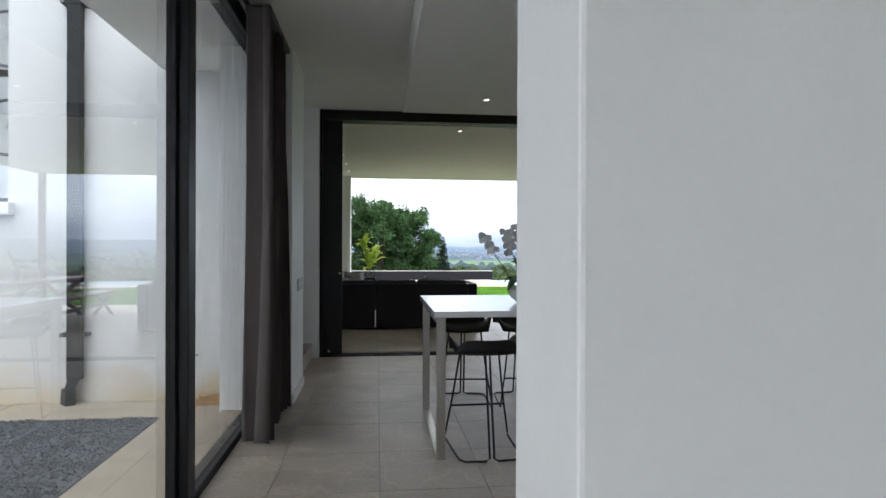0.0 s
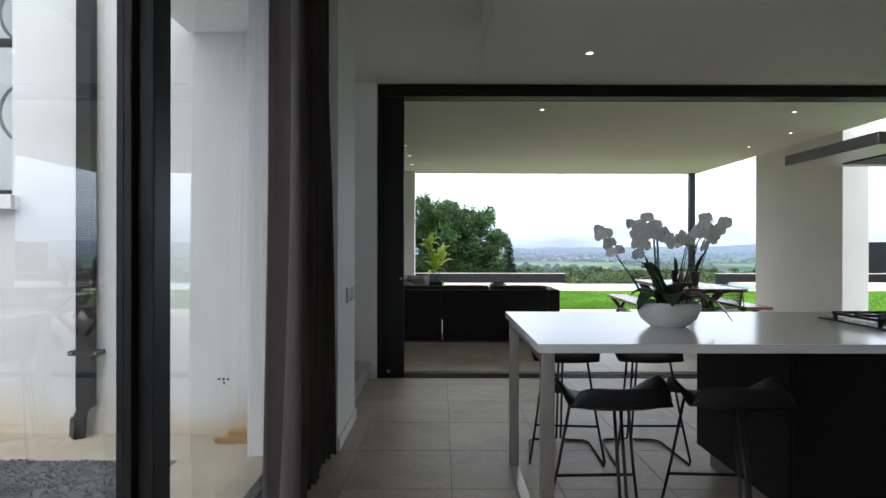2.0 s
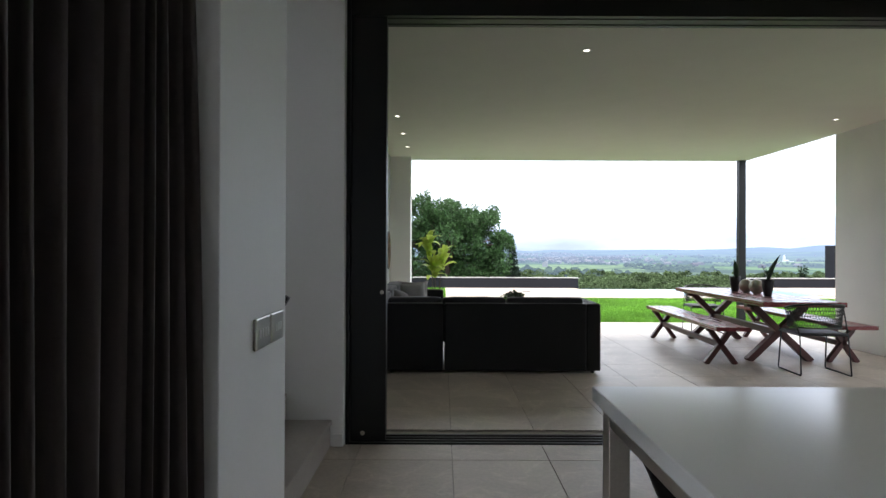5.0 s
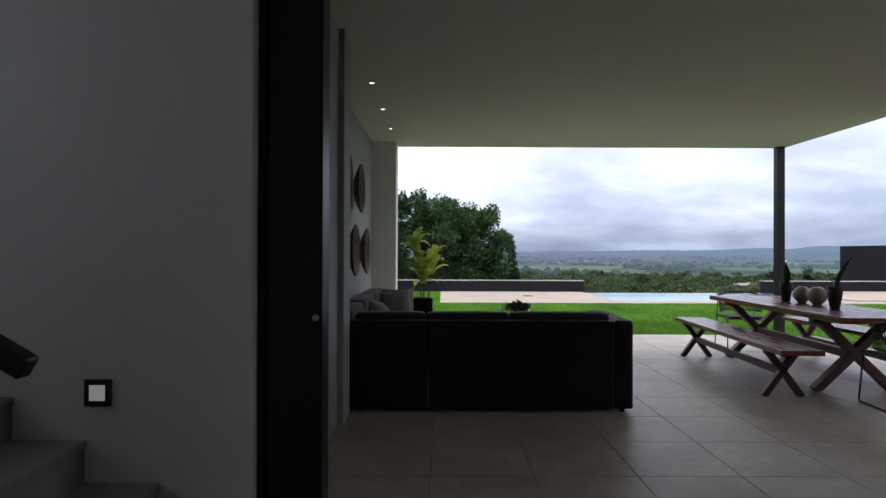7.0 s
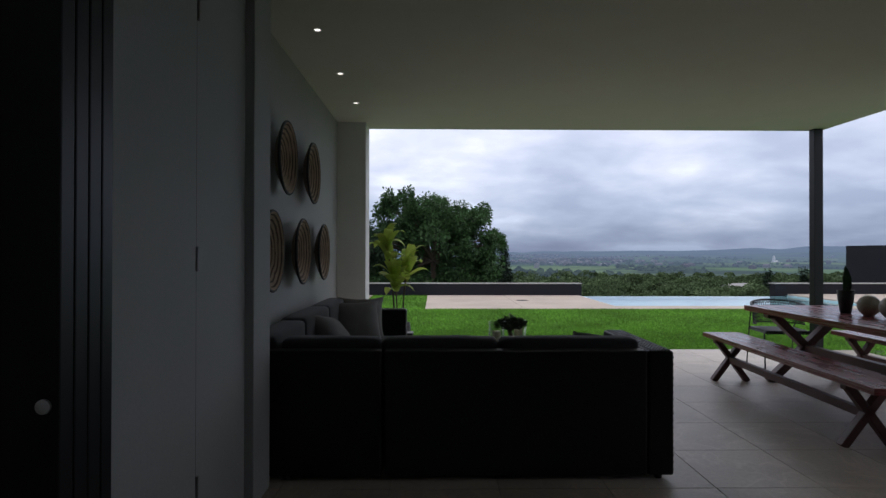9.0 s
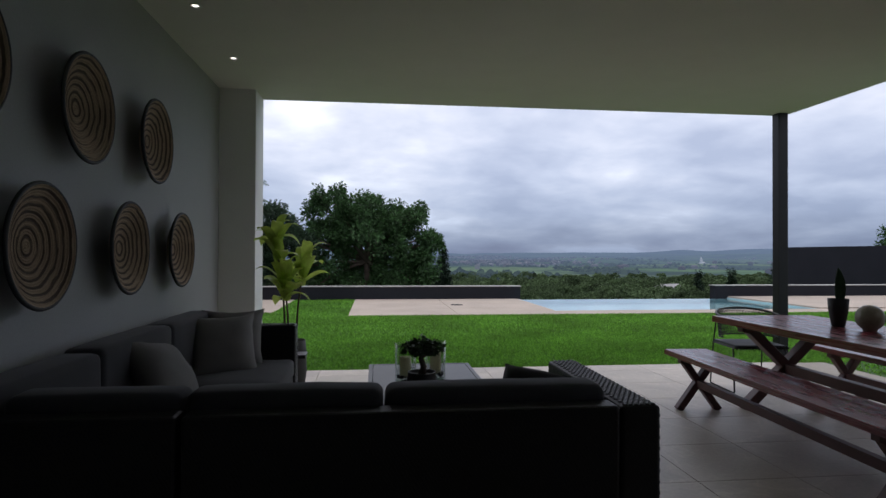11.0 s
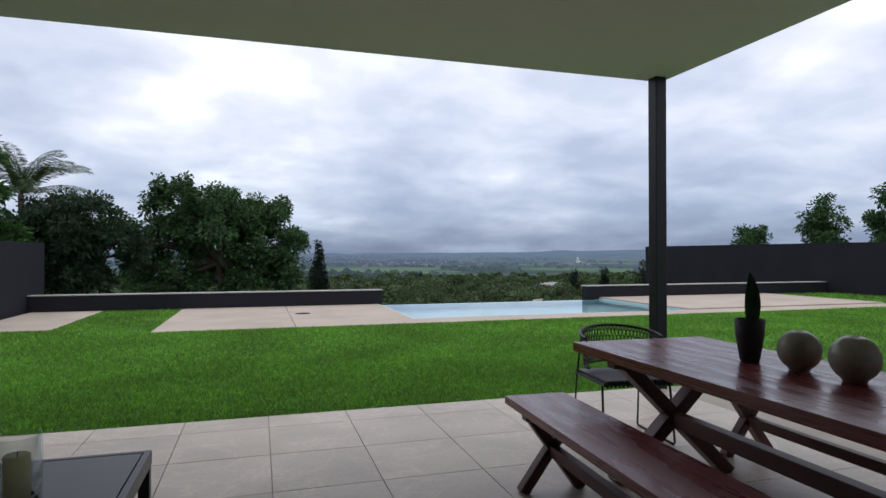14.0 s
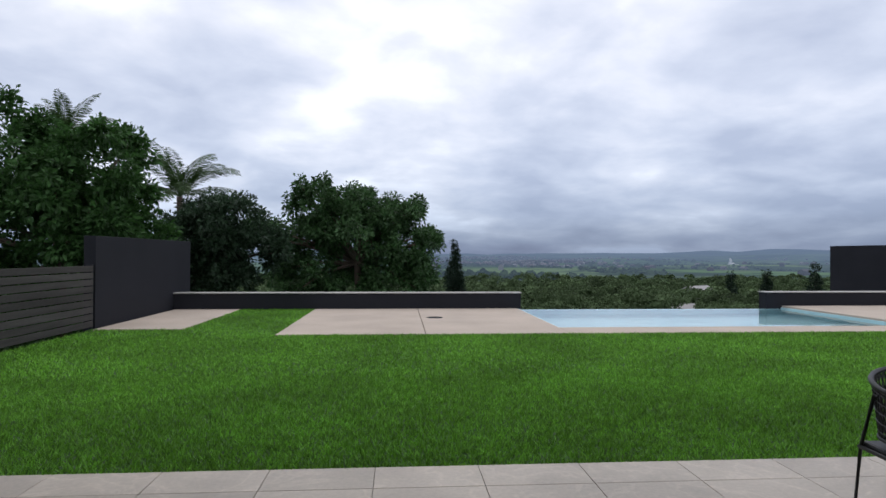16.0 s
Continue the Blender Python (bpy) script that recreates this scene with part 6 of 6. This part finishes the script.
def valley_backdrop():
    nr, na = 120, 230
    vs = []
    for j in range(nr + 1):
        r = 215.0 * (8500.0 / 215.0) ** (j / nr)
        for i in range(na + 1):
            a = radians(-75 + 150 * i / na)
            x, y = r * math.sin(a), r * math.cos(a)
            vs.append((x, y, valley_height(x, y)))
    w = na + 1
    fs = [(j * w + i, j * w + i + 1, (j + 1) * w + i + 1, (j + 1) * w + i) for j in range(nr) for i in range(na)]
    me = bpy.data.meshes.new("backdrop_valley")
    me.from_pydata(vs, [], fs)
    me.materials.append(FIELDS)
    for p in me.polygons:
        p.use_smooth = True
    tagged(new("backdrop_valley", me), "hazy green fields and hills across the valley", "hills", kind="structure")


valley_backdrop()


def box_cloud(name, boxes, material, label, category):
    """Many small houses, each a turned block with a ridged roof, as one mesh."""
    vs, fs = [], []
    for x, y, z, w, d, h, a in boxes:
        o = len(vs)
        c, s = math.cos(a), math.sin(a)
        for px, py, pz in ((-w, -d, -3), (w, -d, -3), (w, d, -3), (-w, d, -3), (-w, -d, h), (w, -d, h), (w, d, h), (-w, d, h), (-w, 0, h * 1.5), (w, 0, h * 1.5)):
            vs.append((x + px * c - py * s, y + px * s + py * c, z + pz))
        fs += [tuple(o + q for q in f) for f in ((0, 1, 5, 4), (1, 2, 6, 9, 5), (2, 3, 7, 6), (3, 0, 4, 8, 7), (4, 5, 9, 8), (6, 7, 8, 9))]
    me = bpy.data.meshes.new(name)
    me.from_pydata(vs, [], fs)
    me.materials.append(material)
    tagged(new(name, me), label, category, kind="stuff")


def town():
    rg = random.Random(19)
    boxes = []
    while len(boxes) < 1100:
        a, r = radians(rg.gauss(11.0, 3.8)), rg.uniform(1250, 2700)
        x, y = r * math.sin(a), r * math.cos(a)
        if noise.noise((x / 160, y / 260, 9.0)) < -0.08:
            continue
        boxes.append((x, y, valley_height(x, y), rg.uniform(2.5, 5.5), rg.uniform(2.5, 4.0), rg.uniform(2.5, 5.0), rg.uniform(0, 3.1)))
    for _ in range(160):
        a, r = radians(rg.uniform(-5, 58)), rg.uniform(700, 3000)
        x, y = r * math.sin(a), r * math.cos(a)
        boxes.append((x, y, valley_height(x, y), rg.uniform(3, 6), rg.uniform(3, 4.5), rg.uniform(3, 5), rg.uniform(0, 3.1)))
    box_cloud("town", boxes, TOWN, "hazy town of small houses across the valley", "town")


town()
a = radians(29.8)
x, y = 1750 * math.sin(a), 1750 * math.cos(a)
box_cloud("far_building", [(x, y, valley_height(x, y) + 2, 8, 5, 7, 0.3), (x - 3, y, valley_height(x, y) + 2, 2.6, 2.6, 15, 0.3), (x + 16, y, valley_height(x, y) + 2, 6, 4, 4, 0.3)], WHITE_FAR, "white buildings on a far hill", "buildings")


def tree_line():
    """Far woods along the folds of the valley, as clumps of crowns."""
    rg = np.random.default_rng(31)
    vs, fs = [], []
    base = np.array([(1, 0, 0), (0.5, 0.87, 0), (-0.5, 0.87, 0), (-1, 0, 0), (-0.5, -0.87, 0), (0.5, -0.87, 0), (0.6, 0.1, 0.7), (-0.25, 0.5, 0.75), (-0.3, -0.5, 0.7), (0, 0, 1)])
    tris = ((0, 1, 6), (1, 7, 6), (1, 2, 7), (2, 3, 7), (3, 8, 7), (3, 4, 8), (4, 5, 8), (5, 6, 8), (5, 0, 6), (6, 7, 9), (7, 8, 9), (8, 6, 9))
    while len(vs) < 4200 * 10:
        a, r = radians(rg.uniform(-12, 62)), 230 + 1900 * rg.uniform() ** 1.7
        x, y = r * math.sin(a), r * math.cos(a)
        dense = 0.62 if r < 420 else 0.0
        if noise.noise((x / 120, y / 240, 4.4)) + dense < 0.16:
            continue
        s = rg.uniform(2.2, 5.0) * (1 + r / 3500)
        o = len(vs)
        p = base * np.array([s, s, s * rg.uniform(0.5, 0.85)]) + rg.normal(0, 0.20 * s, (10, 3)) + np.array([x, y, valley_height(x, y) - 0.3])
        vs += p.tolist()
        fs += [tuple(o + q for q in f) for f in tris]
    me = bpy.data.meshes.new("far_woods")
    me.from_pydata(vs, [], fs)
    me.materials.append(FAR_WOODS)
    tagged(new("far_woods", me), "dark hedges and woods across the valley", "woodland", kind="stuff")


FAR_WOODS = painted_haze_mat("distant_woods", ((0.028, 0.046, 0.026), (0.050, 0.075, 0.036), (0.036, 0.055, 0.028), (0.022, 0.036, 0.024)), 1, island=1.0)
tree_line()


def woodland():
    rg = np.random.default_rng(77)
    cs, rs, ls, ns = [], [], [], []
    for _ in range(1900):
        y = 44 + 230 * rg.uniform() ** 1.35
        lo, hi = -0.30 * y - 12, 0.98 * y + 10
        x = rg.uniform(lo, hi)
        if y < 46 and -6 < x < 8:
            continue
        if any(abs(x - hx * y / hy) < hw * 0.30 and hy - 26 < y < hy + 4 for hx, hy, hz, hw in HOUSES):
            continue
        r = (1.2 + 2.6 * rg.uniform() ** 1.6) * (0.85 if y < 95 else 1.2)
        g = ground_height(x, y)
        top = 1.3 - (0.095 - 0.040 * rg.uniform() ** 2.2) * (50 / y) ** 0.55 * (y - 12)
        cs.append((x, y, min(g + r * rg.uniform(0.7, 1.3) + 2.5, top - r)))
        rs.append(r)
        ns.append(800 if y < 75 else 520 if y < 140 else 260)
        ls.append(0.26 if y < 75 else 0.38 if y < 140 else 0.6)
    allp = []
    for c, r, n, ln in zip(cs, rs, ns, ls):
        # each crown is a handful of rounded clumps
        q = rg.normal(size=(9, 3))
        q /= np.linalg.norm(q, axis=1, keepdims=True)
        q[:, 2] = np.abs(q[:, 2]) * 0.75 - 0.1
        pick = rg.integers(0, 9, n)
        d = rg.normal(size=(n, 3))
        d /= np.linalg.norm(d, axis=1, keepdims=True)
        d[:, 2] = np.abs(d[:, 2]) * 1.15 - 0.3
        p = np.array(c) + (q[pick] * 0.62 + d * 0.46 * rg.uniform(0.75, 1.0, n)[:, None]) * np.array([r, r, r * 0.9])
        nn = d + rg.normal(0, 0.5, (n, 3))
        nn /= np.linalg.norm(nn, axis=1, keepdims=True)
        t = np.cross(nn, rg.normal(size=(n, 3)))
        t /= np.linalg.norm(t, axis=1, keepdims=True)
        s = np.cross(nn, t)
        L = (ln * rg.uniform(0.6, 1.3, n))[:, None]
        allp.append(np.stack([p - t * L * 0.5, p + s * L * 0.35, p + t * L * 0.5, p - s * L * 0.35], 1))
    v = np.concatenate(allp).reshape(-1, 3)
    n = len(v) // 4
    me = bpy.data.meshes.new("woodland")
    me.vertices.add(n * 4)
    me.vertices.foreach_set("co", v.ravel())
    me.loops.add(n * 4)
    me.loops.foreach_set("vertex_index", np.arange(n * 4))
    me.polygons.add(n)
    me.polygons.foreach_set("loop_start", np.arange(n) * 4)
    me.update(calc_edges=True)
    me.materials.append(LEAF_WOOD)
    tagged(new("woodland", me), "dense green woodland filling the valley", "woodland", kind="stuff")


woodland()


def far_house(x, y, top, w, turn):
    g = ground_height(x, y)
    d, h = w * 0.7, top - g - w * 0.2
    hs = tagged(empty("house", pose(x, y, g, 0, 0, turn)), "small pale-roofed house among the valley trees", "house", "houses in the valley")
    part("wall", box_bm((-w / 2, w / 2), (-d / 2, d / 2), (-0.5, h)), HOUSE_WALL, hs)
    bm = bmesh.new()
    a = [bm.verts.new(p) for p in ((-w / 2 - 0.4, -d / 2 - 0.4, h), (w / 2 + 0.4, -d / 2 - 0.4, h), (w / 2 + 0.4, d / 2 + 0.4, h), (-w / 2 - 0.4, d / 2 + 0.4, h), (-w / 2 - 0.4, 0, h + w * 0.2), (w / 2 + 0.4, 0, h + w * 0.2))]
    for f in ((0, 1, 5, 4), (2, 3, 4, 5), (1, 2, 5), (3, 0, 4), (3, 2, 1, 0)):
        bm.faces.new([a[i] for i in f])
    part("roof", bm, HOUSE_ROOF, hs)
    for k in (-0.25, 0.25):
        part("window", box_bm((w * k - 0.5, w * k + 0.5), (-d / 2 - 0.03, -d / 2 + 0.02), (h - 1.6, h - 0.6)), BLACK_METAL, hs)


for (x, y, z, w), turn in zip(HOUSES, (-18, 12, 25)):
    far_house(x, y, z, w, turn)
lay_tiles(bpy.data.objects["floor"])
